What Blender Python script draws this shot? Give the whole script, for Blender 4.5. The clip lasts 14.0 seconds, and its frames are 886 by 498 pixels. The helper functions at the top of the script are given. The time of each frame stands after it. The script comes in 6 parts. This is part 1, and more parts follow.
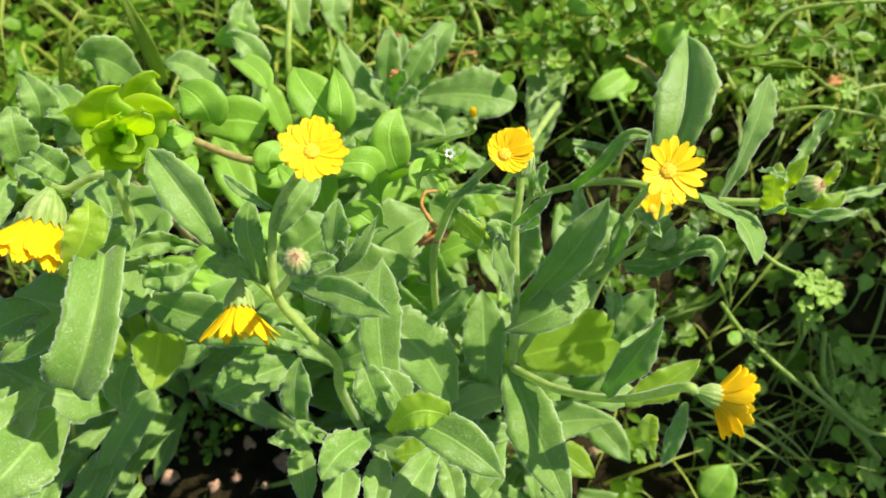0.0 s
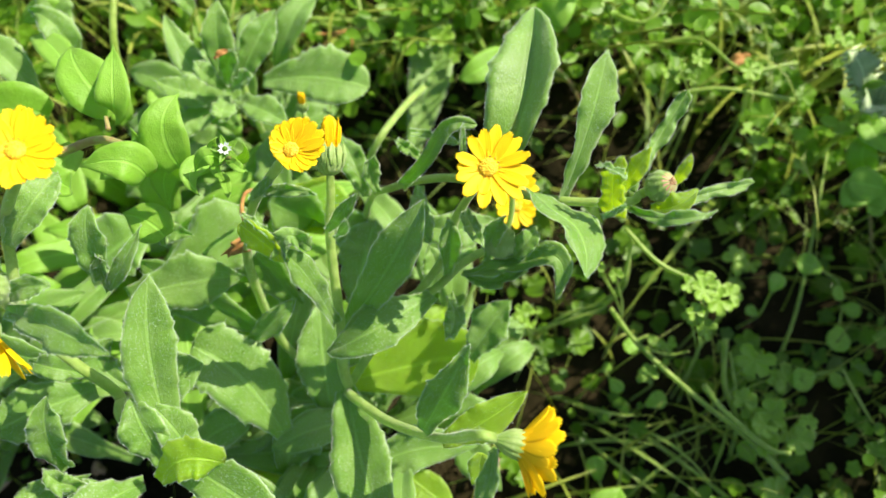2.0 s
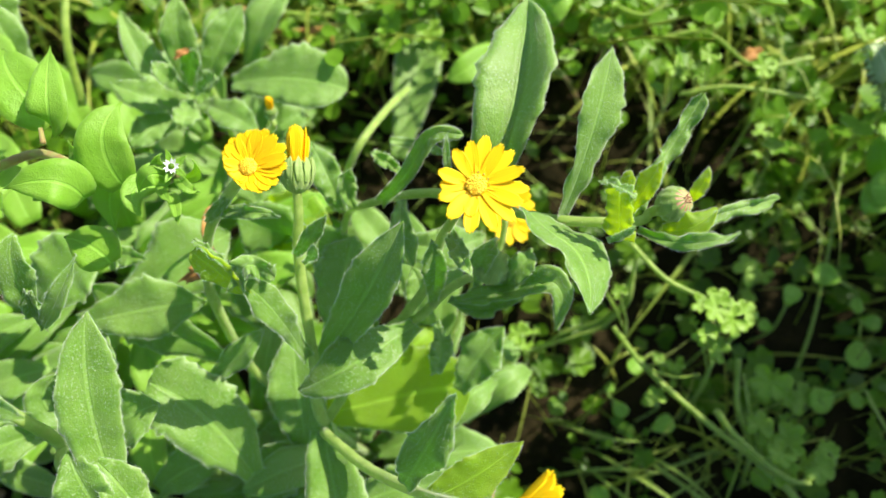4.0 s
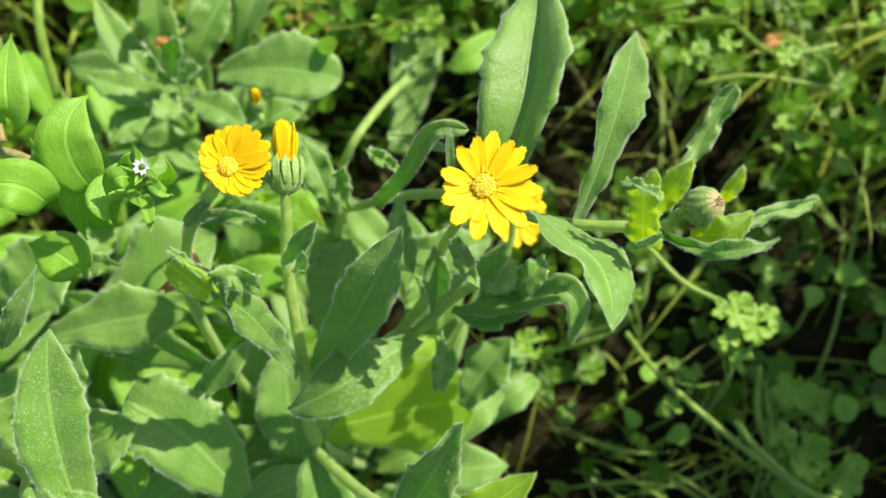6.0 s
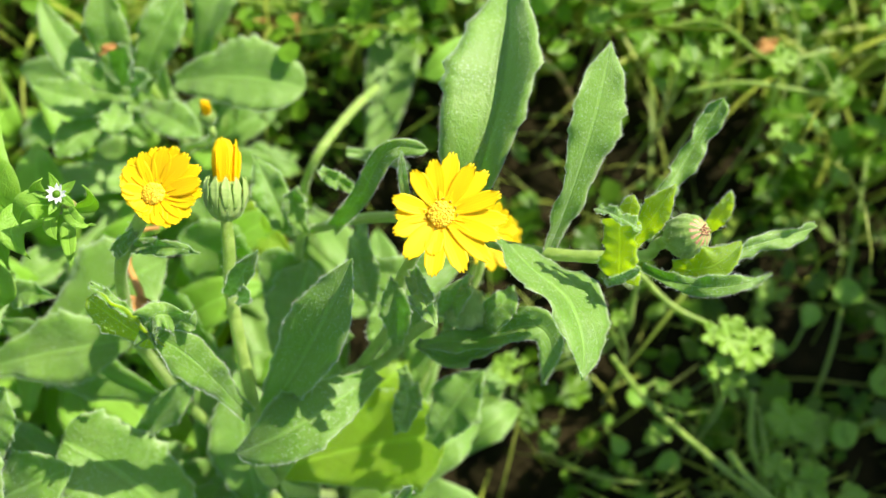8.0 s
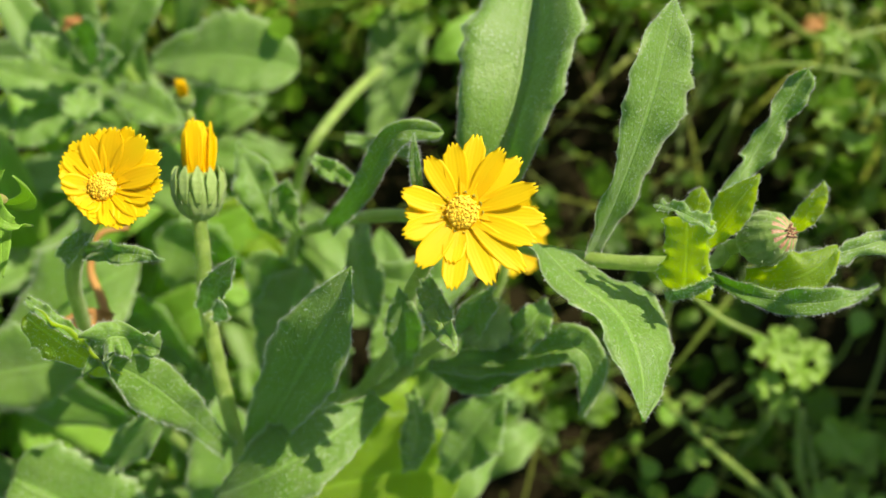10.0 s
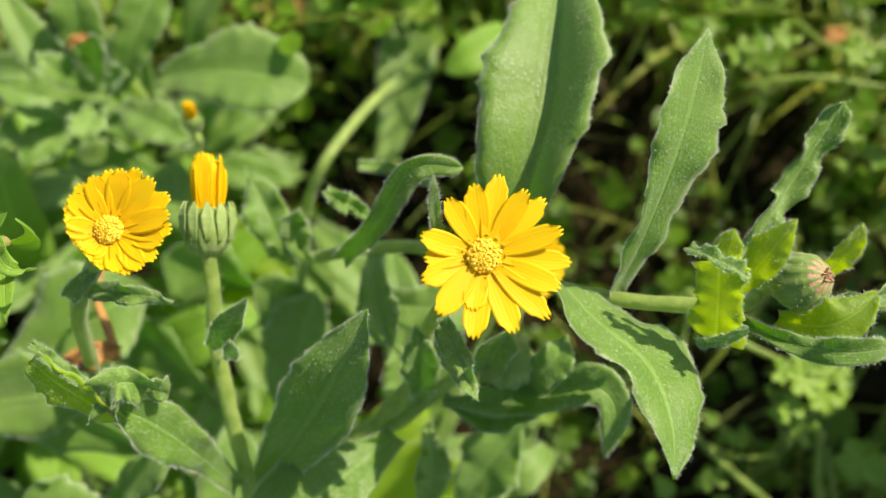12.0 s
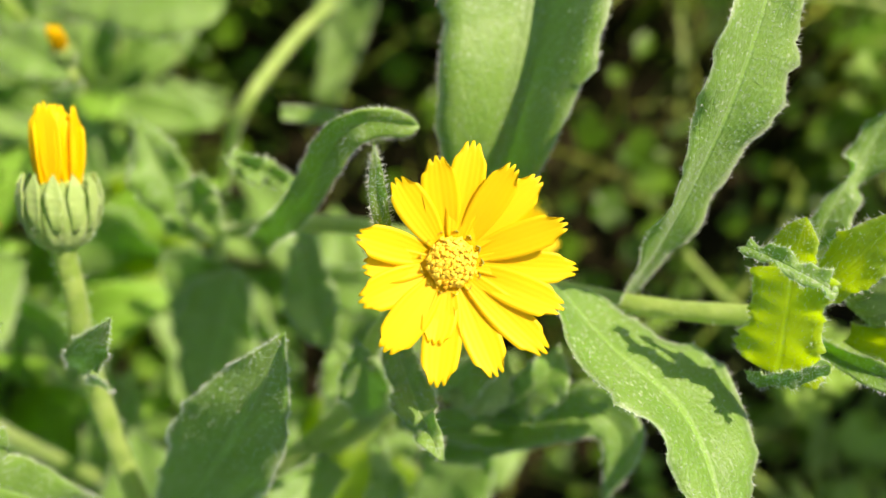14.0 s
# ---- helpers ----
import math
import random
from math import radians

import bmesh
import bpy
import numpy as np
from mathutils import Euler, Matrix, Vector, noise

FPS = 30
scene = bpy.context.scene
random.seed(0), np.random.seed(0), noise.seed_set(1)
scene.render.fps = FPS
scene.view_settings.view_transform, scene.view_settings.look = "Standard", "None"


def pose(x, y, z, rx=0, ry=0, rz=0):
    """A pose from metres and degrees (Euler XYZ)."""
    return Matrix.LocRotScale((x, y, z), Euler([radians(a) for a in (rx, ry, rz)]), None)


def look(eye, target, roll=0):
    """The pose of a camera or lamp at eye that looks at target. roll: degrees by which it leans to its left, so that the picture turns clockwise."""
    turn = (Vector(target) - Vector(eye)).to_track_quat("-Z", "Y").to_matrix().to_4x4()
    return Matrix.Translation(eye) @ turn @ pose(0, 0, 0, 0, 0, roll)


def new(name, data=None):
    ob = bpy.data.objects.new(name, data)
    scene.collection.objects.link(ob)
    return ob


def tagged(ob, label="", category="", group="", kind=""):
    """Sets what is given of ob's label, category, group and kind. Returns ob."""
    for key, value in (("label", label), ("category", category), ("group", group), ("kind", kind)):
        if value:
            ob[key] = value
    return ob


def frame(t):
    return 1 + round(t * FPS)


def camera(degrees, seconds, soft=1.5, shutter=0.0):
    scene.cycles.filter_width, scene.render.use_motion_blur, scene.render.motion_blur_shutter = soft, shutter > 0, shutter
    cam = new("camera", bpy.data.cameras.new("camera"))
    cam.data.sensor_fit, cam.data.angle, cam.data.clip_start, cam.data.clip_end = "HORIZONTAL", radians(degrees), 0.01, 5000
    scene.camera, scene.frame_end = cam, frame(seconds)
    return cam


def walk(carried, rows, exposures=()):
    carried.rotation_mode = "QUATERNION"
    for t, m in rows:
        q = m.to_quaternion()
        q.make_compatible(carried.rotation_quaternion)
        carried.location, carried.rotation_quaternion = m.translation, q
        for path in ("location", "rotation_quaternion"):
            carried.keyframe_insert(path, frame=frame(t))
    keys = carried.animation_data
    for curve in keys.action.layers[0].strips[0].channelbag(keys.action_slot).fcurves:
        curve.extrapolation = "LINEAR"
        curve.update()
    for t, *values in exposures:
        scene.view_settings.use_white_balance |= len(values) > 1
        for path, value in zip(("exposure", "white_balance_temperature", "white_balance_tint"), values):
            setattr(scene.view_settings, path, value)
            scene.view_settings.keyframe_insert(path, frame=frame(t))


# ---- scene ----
cam = camera(58.1, 14.0, soft=1.5)
# a phone's small aperture, focused on the open flower
focus = new("focus_mark")
focus.location, focus.empty_display_size = (0.0806, 0.1285, 0.203), 0.002
cam.data.dof.use_dof, cam.data.dof.focus_object, cam.data.dof.aperture_fstop = True, focus, 12.5
PATH = [
    (0, (0.01036, 0.00920, 0.43666), (0.00657, 0.11882, 0.15743), -1.73),
    (0.5, (0.01736, 0.01787, 0.42528), (0.01432, 0.12662, 0.14570), -1.31),
    (1, (0.03664, 0.02191, 0.41823), (0.03439, 0.12881, 0.13793), -1.09),
    (1.5, (0.06007, 0.02652, 0.40941), (0.05945, 0.13125, 0.12828), -0.53),
    (2, (0.06722, 0.03202, 0.39981), (0.06815, 0.13599, 0.11840), -0.08),
    (2.5, (0.07116, 0.03411, 0.39789), (0.07297, 0.13763, 0.11632), 0.27),
    (3, (0.07015, 0.04032, 0.38841), (0.07225, 0.14338, 0.10667), 0.27),
    (5.5, (0.07263, 0.05729, 0.36532), (0.07455, 0.15635, 0.08216), -0.17),
    (6, (0.07032, 0.06037, 0.35860), (0.07267, 0.15898, 0.07528), 0.02),
    (6.5, (0.07282, 0.06513, 0.35591), (0.07531, 0.16396, 0.07266), 0.05),
    (7, (0.07800, 0.06806, 0.35146), (0.08122, 0.16700, 0.06826), 0.49),
    (7.5, (0.08287, 0.06895, 0.35037), (0.08600, 0.16767, 0.06710), 0.34),
    (8, (0.07924, 0.07271, 0.34402), (0.08235, 0.17087, 0.06055), 0.38),
    (10.5, (0.07471, 0.08630, 0.31282), (0.07658, 0.18284, 0.02879), -0.38),
    (11, (0.07207, 0.08972, 0.31220), (0.07247, 0.18465, 0.02761), -0.91),
    (11.5, (0.07274, 0.09387, 0.31334), (0.07392, 0.18828, 0.02858), -0.69),
    (12, (0.07444, 0.09286, 0.31339), (0.07494, 0.18783, 0.02882), -1.07),
    (12.5, (0.07684, 0.09449, 0.31073), (0.07324, 0.18504, 0.02474), -3.42),
    (13, (0.07357, 0.10283, 0.29494), (0.08220, 0.18289, 0.00595), 4.11),
    (13.5, (0.07120, 0.10951, 0.28194), (0.08727, 0.18138, -0.00888), 10.26),
    (14, (0.07555, 0.11206, 0.28036), (0.09161, 0.17934, -0.01155), 11.02),
]
walk(cam, [(t, look(eye, target, roll)) for t, eye, target, roll in PATH], [(0, 0.88, 6700, 21), (1.5, 1.14, 6600, 20), (2, 1.00, 6600, 18), (3, 1.05, 6600, 17), (5.5, 0.90, 6600, 14), (6.8, 0.80, 6700, 13), (8, 1.03, 6700, 14), (10.5, 0.49, 7000, 19), (12.2, 0.55, 7000, 27), (12.5, 0.55, 7000, 29), (13, 0.92, 7100, 30), (14, 0.85, 7200, 27)])


def sun_and_sky():
    to_sun = Vector((0.574, 0.345, 0.743)).normalized()
    elevation, azimuth = math.asin(to_sun.z), math.atan2(to_sun.x, to_sun.y)
    world = bpy.data.worlds.new("sky")
    world.use_nodes = True
    nodes, links = world.node_tree.nodes, world.node_tree.links
    sky = nodes.new("ShaderNodeTexSky")
    sky.sky_type, sky.sun_disc = "NISHITA", False
    sky.sun_elevation, sky.sun_rotation = elevation, azimuth
    links.new(sky.outputs[0], nodes["Background"].inputs[0])
    nodes["Background"].inputs[1].default_value = 0.100
    scene.world = world
    lamp = bpy.data.lights.new("sun", "SUN")
    lamp.energy, lamp.angle, lamp.color = 4.7, radians(0.5), (1.0, 0.94, 0.82)
    new("sun", lamp).matrix_world = look(to_sun * 5, (0, 0, 0))


sun_and_sky()


# ---- materials ----
class Nodes:
    """A node material with short ways to add and link nodes."""

    def __init__(self, name):
        self.mat = bpy.data.materials.new(name)
        self.mat.use_nodes = True
        self.tree = self.mat.node_tree
        self.bsdf = self.tree.nodes["Principled BSDF"]
        self.out = self.tree.nodes["Material Output"]

    def add(self, kind):
        return self.tree.nodes.new("ShaderNode" + kind)

    def put(self, value, socket):
        if isinstance(value, (int, float)):
            socket.default_value = value
        elif isinstance(value, tuple):
            socket.default_value = (*value, 1.0)[:4] if len(socket.default_value) == 4 else value
        else:
            self.tree.links.new(value, socket)

    def math(self, op, a, b=0.0, c=0.0):
        node = self.add("Math")
        node.operation = op
        for value, socket in zip((a, b, c), node.inputs):
            self.put(value, socket)
        return node.outputs[0]

    def span(self, value, a, b, c=0.0, d=1.0):
        node = self.add("MapRange")
        node.interpolation_type = "SMOOTHSTEP"
        for v, socket in zip((value, a, b, c, d), node.inputs):
            self.put(v, socket)
        return node.outputs[0]

    def mix(self, factor, a, b, blend="MIX"):
        node = self.add("Mix")
        node.data_type, node.blend_type = "RGBA", blend
        self.put(factor, node.inputs[0])
        self.put(a, node.inputs[6])
        self.put(b, node.inputs[7])
        return node.outputs[2]

    def noise(self, scale, detail=3.0, coords="Object", distort=0.0):
        where = self.add("TexCoord").outputs[coords]
        node = self.add("TexNoise")
        self.put(where, node.inputs["Vector"])
        node.inputs["Scale"].default_value, node.inputs["Detail"].default_value = scale, detail
        node.inputs["Distortion"].default_value = distort
        return node.outputs["Fac"]

    def bump(self, height, distance, strength=1.0):
        node = self.add("Bump")
        node.inputs["Strength"].default_value, node.inputs["Distance"].default_value = strength, distance
        self.put(height, node.inputs["Height"])
        self.put(node.outputs[0], self.bsdf.inputs["Normal"])
        return node.outputs[0]

    def thin(self, colour, share, normal=None):
        """Lets some light through, as a leaf does."""
        glow = self.add("BsdfTranslucent")
        self.put(colour, glow.inputs[0])
        if normal is not None:
            self.put(normal, glow.inputs["Normal"])
        both = self.add("MixShader")
        self.put(share, both.inputs[0])
        self.put(self.bsdf.outputs[0], both.inputs[1])
        self.put(glow.outputs[0], both.inputs[2])
        self.put(both.outputs[0], self.out.inputs[0])


def leaf_material(name, dark, light, through_colour, share, fuzz, rough, vein=1.0, sheen=0.3, gloss=0.5):
    n = Nodes(name)
    uv = n.add("SeparateXYZ")
    n.put(n.add("UVMap").outputs[0], uv.inputs[0])
    u, w = uv.outputs[0], uv.outputs[1]
    side = n.math("ABSOLUTE", n.math("SUBTRACT", u, 0.5))
    rib = n.span(side, 0.015, 0.05, 1.0, 0.0)
    # side veins run forward from the midrib
    phase = n.math("SUBTRACT", n.math("MULTIPLY", w, 9.0), n.math("MULTIPLY", side, 7.0))
    wavy = n.math("ADD", phase, n.math("MULTIPLY", n.noise(160.0), 1.2))
    line = n.span(n.math("ABSOLUTE", n.math("SUBTRACT", n.math("FRACT", wavy), 0.5)), 0.0, 0.10, 1.0, 0.0)
    veins = n.math("MAXIMUM", rib, n.math("MULTIPLY", line, 0.16))
    blotch = n.span(n.noise(110.0, 4.0), 0.3, 0.7)
    each = n.add("ObjectInfo").outputs["Random"]
    body = n.mix(n.math("MULTIPLY_ADD", blotch, 0.6, n.math("MULTIPLY", each, 0.4)), dark, light)
    body = n.mix(n.math("MULTIPLY", veins, 0.5 * vein), body, tuple(min(1.0, c * 1.7 + 0.04) for c in light))
    fine = n.noise(2600.0, 2.0)
    hair = n.span(fine, 0.46, 0.74)
    body = n.mix(n.math("MULTIPLY", hair, fuzz), body, (0.58, 0.72, 0.54))
    # pale dots at the feet of the hairs, and a pale downy margin
    dots = n.add("TexVoronoi")
    n.put(n.add("TexCoord").outputs["Object"], dots.inputs["Vector"])
    dots.inputs["Scale"].default_value = 1150.0
    spot = n.math("MULTIPLY", n.span(dots.outputs["Distance"], 0.16, 0.34, 1.0, 0.0), n.span(n.noise(180.0), 0.38, 0.62))
    rim = n.math("MULTIPLY", n.span(side, 0.455, 0.495), n.span(n.noise(700.0), 0.3, 0.6, 0.4, 1.0))
    pale = n.math("MULTIPLY", n.math("MAXIMUM", spot, rim), min(1.0, fuzz * 2.6))
    body = n.mix(pale, body, (0.62, 0.74, 0.46))
    n.put(body, n.bsdf.inputs["Base Color"])
    n.put(rough, n.bsdf.inputs["Roughness"])
    n.bsdf.inputs["Specular IOR Level"].default_value = gloss
    n.bsdf.inputs["Sheen Weight"].default_value = sheen
    n.bsdf.inputs["Sheen Roughness"].default_value = 0.45
    height = n.math("ADD", n.math("MULTIPLY", n.noise(420.0, 3.0), 0.6), n.math("MULTIPLY", fine, 0.25))
    height = n.math("SUBTRACT", height, n.math("MULTIPLY", veins, 0.32))
    normal = n.bump(height, 0.0006, 0.75)
    seen = n.mix(n.math("MULTIPLY", veins, 0.35), through_colour, tuple(c * 1.25 for c in through_colour))
    n.thin(n.mix(n.math("MULTIPLY", blotch, 0.4), seen, tuple(c * 0.75 for c in through_colour)), share, normal)
    return n.mat


def stem_material(name, dark, light, rough=0.5, share=0.18):
    n = Nodes(name)
    body = n.mix(n.span(n.noise(300.0, 3.0), 0.35, 0.65), dark, light)
    body = n.mix(n.math("MULTIPLY", n.span(n.noise(2400.0, 2.0), 0.6, 0.72), 0.35), body, (0.6, 0.68, 0.5))
    n.put(body, n.bsdf.inputs["Base Color"])
    n.put(rough, n.bsdf.inputs["Roughness"])
    n.bsdf.inputs["Sheen Weight"].default_value = 0.25
    normal = n.bump(n.noise(900.0, 3.0), 0.0004, 0.6)
    n.thin(tuple(c * 1.6 for c in light), share, normal)
    return n.mat


def petal_material(name, base, tip, share):
    n = Nodes(name)
    uv = n.add("SeparateXYZ")
    n.put(n.add("UVMap").outputs[0], uv.inputs[0])
    u, w = uv.outputs[0], uv.outputs[1]
    lines = n.math("SINE", n.math("MULTIPLY_ADD", n.noise(250.0), 1.5, n.math("MULTIPLY", u, 40.0)))
    body = n.mix(n.span(w, 0.0, 0.75), base, tip)
    body = n.mix(n.span(lines, 0.2, 1.0, 0.0, 0.07), body, tuple(c * 0.82 for c in base))
    body = n.mix(n.math("MULTIPLY", n.add("ObjectInfo").outputs["Random"], 0.35), body, base)
    n.put(body, n.bsdf.inputs["Base Color"])
    n.put(0.5, n.bsdf.inputs["Roughness"])
    n.bsdf.inputs["Specular IOR Level"].default_value = 0.25
    normal = n.bump(lines, 0.00002, 0.2)
    n.thin(tip, share, normal)
    return n.mat


def plain_material(name, dark, light, scale, rough, bump=0.001, share=0.0, through_colour=None):
    n = Nodes(name)
    n.put(n.mix(n.span(n.noise(scale, 5.0), 0.3, 0.7), dark, light), n.bsdf.inputs["Base Color"])
    n.put(rough, n.bsdf.inputs["Roughness"])
    normal = n.bump(n.noise(scale * 2.5, 5.0), bump, 0.8)
    if share:
        n.thin(through_colour, share, normal)
    return n.mat


def weed_material(name, dark, light, share, rough=0.36):
    """For joined small leaves: every leaf takes its own shade."""
    n = Nodes(name)
    island = n.add("NewGeometry").outputs["Random Per Island"]
    body = n.mix(island, dark, light)
    body = n.mix(n.math("MULTIPLY", n.span(n.noise(500.0), 0.4, 0.7), 0.35), body, tuple(c * 0.6 for c in dark))
    n.put(body, n.bsdf.inputs["Base Color"])
    n.put(rough, n.bsdf.inputs["Roughness"])
    n.bsdf.inputs["Specular IOR Level"].default_value = 0.35
    n.thin(tuple(c * 1.5 for c in light), share)
    return n.mat


def soil_material():
    n = Nodes("soil")
    # brown soil taken near black: the foliage's shade is put into its colour
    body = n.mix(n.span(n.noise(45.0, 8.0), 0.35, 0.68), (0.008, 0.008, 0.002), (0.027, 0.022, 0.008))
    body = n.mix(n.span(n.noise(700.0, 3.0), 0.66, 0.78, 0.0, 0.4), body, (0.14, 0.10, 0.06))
    n.put(body, n.bsdf.inputs["Base Color"])
    n.put(0.95, n.bsdf.inputs["Roughness"])
    n.bsdf.inputs["Specular IOR Level"].default_value = 0.08
    n.bump(n.math("ADD", n.noise(130.0, 8.0), n.math("MULTIPLY", n.noise(900.0, 4.0), 0.4)), 0.004, 1.0)
    return n.mat


marigold_leaf = leaf_material("marigold_leaf", (0.115, 0.255, 0.016), (0.230, 0.400, 0.070), (0.40, 0.76, 0.006), 0.46, 0.22, 0.48, 0.7, 0.24, 0.5)
marigold_leaf_thin = leaf_material("marigold_leaf_thin", (0.20, 0.36, 0.015), (0.30, 0.47, 0.035), (0.80, 0.98, 0.010), 0.70, 0.15, 0.45, 0.9, 0.15, 0.6)
chickweed_leaf = leaf_material("chickweed_leaf", (0.20, 0.41, 0.030), (0.30, 0.53, 0.075), (0.56, 0.88, 0.015), 0.52, 0.05, 0.46, 0.6, 0.08, 0.4)
weed_leaf = leaf_material("weed_leaf", (0.24, 0.42, 0.02), (0.34, 0.54, 0.045), (0.74, 0.95, 0.015), 0.68, 0.04, 0.38, 0.5, 0.05)
lobed_leaf = leaf_material("lobed_leaf", (0.17, 0.33, 0.015), (0.27, 0.47, 0.035), (0.50, 0.78, 0.01), 0.45, 0.1, 0.45, 0.3, 0.1)
thistle_leaf = leaf_material("thistle_leaf", (0.17, 0.33, 0.09), (0.42, 0.55, 0.26), (0.3, 0.5, 0.06), 0.3, 0.1, 0.42, 2.0, 0.05)
grass_blade = leaf_material("grass_blade", (0.20, 0.34, 0.03), (0.30, 0.46, 0.06), (0.4, 0.55, 0.04), 0.4, 0.05, 0.4, 0.4, 0.05)
marigold_stem = stem_material("marigold_stem", (0.24, 0.38, 0.06), (0.38, 0.53, 0.12), 0.5, 0.4)
chickweed_stem = stem_material("chickweed_stem", (0.34, 0.20, 0.08), (0.36, 0.40, 0.10), 0.4, 0.3)
weed_stem = stem_material("weed_stem", (0.18, 0.31, 0.025), (0.31, 0.45, 0.06), 0.45, 0.35)
bract_green = stem_material("bract_green", (0.21, 0.36, 0.06), (0.35, 0.50, 0.14), 0.55, 0.35)
petal_yellow = petal_material("petal_yellow", (0.97, 0.68, 0.006), (0.99, 0.79, 0.010), 0.52)
floret = plain_material("floret", (0.93, 0.60, 0.010), (0.98, 0.78, 0.05), 900.0, 0.6, 0.0003, 0.2, (0.9, 0.5, 0.01))
hair_white = plain_material("hair_white", (0.76, 0.85, 0.64), (0.85, 0.91, 0.76), 800.0, 0.4, 0.0001, 0.5, (0.92, 0.95, 0.88))
bud_pink = plain_material("bud_pink", (0.46, 0.22, 0.12), (0.54, 0.36, 0.20), 900.0, 0.6, 0.0003)
white_petal = plain_material("white_petal", (0.75, 0.78, 0.72), (0.85, 0.87, 0.82), 600.0, 0.5, 0.0002, 0.3, (0.8, 0.85, 0.75))
dry_brown = plain_material("dry_brown", (0.34, 0.16, 0.035), (0.55, 0.31, 0.08), 140.0, 0.7, 0.001, 0.2, (0.5, 0.28, 0.08))
clod_brown = plain_material("clod_brown", (0.22, 0.13, 0.07), (0.46, 0.30, 0.18), 240.0, 0.95, 0.002)
small_green = weed_material("small_green", (0.045, 0.130, 0.004), (0.145, 0.310, 0.012), 0.45, 0.42)
yellow_green = weed_material("yellow_green", (0.095, 0.235, 0.008), (0.190, 0.395, 0.020), 0.48, 0.44)
straw_green = weed_material("straw_green", (0.13, 0.23, 0.02), (0.34, 0.41, 0.06), 0.35, 0.5)
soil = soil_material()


# ---- building blocks ----
def mesh_of(name, verts, faces, mats, uvs=None, slots=None):
    data = bpy.data.meshes.new(name)
    data.from_pydata([tuple(p) for p in verts], [], faces)
    for m in mats:
        data.materials.append(m)
    data.polygons.foreach_set("use_smooth", [True] * len(data.polygons))
    if slots:
        data.polygons.foreach_set("material_index", slots)
    if uvs is not None:
        layer = data.uv_layers.new(name="UVMap")
        index = np.empty(len(data.loops), dtype=np.int32)
        data.loops.foreach_get("vertex_index", index)
        layer.data.foreach_set("uv", np.asarray(uvs, dtype=np.float32)[index].ravel())
    data.update()
    return data


def part(name, verts, faces, mats, parent, label="", origin=None, uvs=None, slots=None):
    """Links one mesh under a thing or part; verts are in world metres, origin is where its own zero lies."""
    zero = np.array(origin if origin is not None else np.mean(verts, axis=0), float)
    mats = mats if isinstance(mats, (list, tuple)) else [mats]
    ob = new(name, mesh_of(name, np.asarray(verts, float) - zero, faces, mats, uvs, slots))
    root, ancestor = np.zeros(3), parent
    while ancestor is not None:
        root += np.array(ancestor.location)
        ancestor = ancestor.parent
    ob.parent = parent
    ob.location = zero - root
    return tagged(ob, label) if label else ob


def thing(name, at, label, category, group=""):
    ob = new(name)
    ob.location, ob.empty_display_size = at, 0.01
    return tagged(ob, label, category, group)


def unit(a):
    a = np.asarray(a, float)
    return a / max(1e-9, np.linalg.norm(a))


def width_at(kind, s):
    """Half-width share along a leaf, from its foot (0) to its tip (1)."""
    s = np.asarray(s, float)
    if kind == "lance":
        return (0.36 + 0.64 * np.sin(np.minimum(1.0, s / 0.60) * math.pi / 2) ** 1.5) * (1 - np.maximum(0.0, (s - 0.55) / 0.45) ** 1.9)
    if kind == "round":
        return (0.30 + 0.70 * np.sin(np.minimum(1.0, s / 0.6) * math.pi / 2) ** 1.4) * np.sqrt(np.maximum(0.0, 1 - np.maximum(0.0, (s - 0.58) / 0.42) ** 2.4))
    if kind == "ovate":
        return np.maximum(0.06, np.abs(np.sin(math.pi * np.minimum(1.0, 0.06 + s * 0.94) ** 0.72)) ** 0.8) * (1 - np.maximum(0.0, (s - 0.72) / 0.28) ** 3)
    if kind == "spoon":
        return (0.34 + 0.66 * np.minimum(1.0, s / 0.72) ** 1.6) * (1 - np.maximum(0.0, (s - 0.66) / 0.34) ** 1.6)
    if kind == "point":
        return (0.36 + 0.64 * np.minimum(1.0, s / 0.42)) * (1 - np.maximum(0.0, (s - 0.50) / 0.50) ** 1.25)
    if kind == "tongue":
        return (0.92 + 0.08 * np.sin(s * 7)) * np.sqrt(np.maximum(0.0, 1 - np.maximum(0.0, (s - 0.88) / 0.12) ** 3))
    if kind == "strap":
        return (0.75 + 0.25 * s) * np.sqrt(np.maximum(0.0, 1 - np.maximum(0.0, (s - 0.72) / 0.28) ** 2.6))
    return np.minimum(1.0, 0.6 + s) * (1 - s ** 2.2)


def units(a):
    return a / np.maximum(1e-12, np.linalg.norm(a, axis=-1, keepdims=True))


def shell_faces(rows, cols):
    """Quads of a closed thin shell: an upper and an under grid with their rim."""
    n = rows * cols
    grid = np.arange(n).reshape(rows, cols)
    a, b, c, d = grid[:-1, :-1].ravel(), grid[:-1, 1:].ravel(), grid[1:, 1:].ravel(), grid[1:, :-1].ravel()
    quads = [np.stack((a, b, c, d), 1), np.stack((a, d, c, b), 1) + n]
    loop = np.concatenate((grid[0, :], grid[1:, -1], grid[-1, -2::-1], grid[-2:0:-1, 0]))
    after = np.roll(loop, -1)
    quads.append(np.stack((after, loop, loop + n, after + n), 1))
    return np.concatenate(quads).tolist()


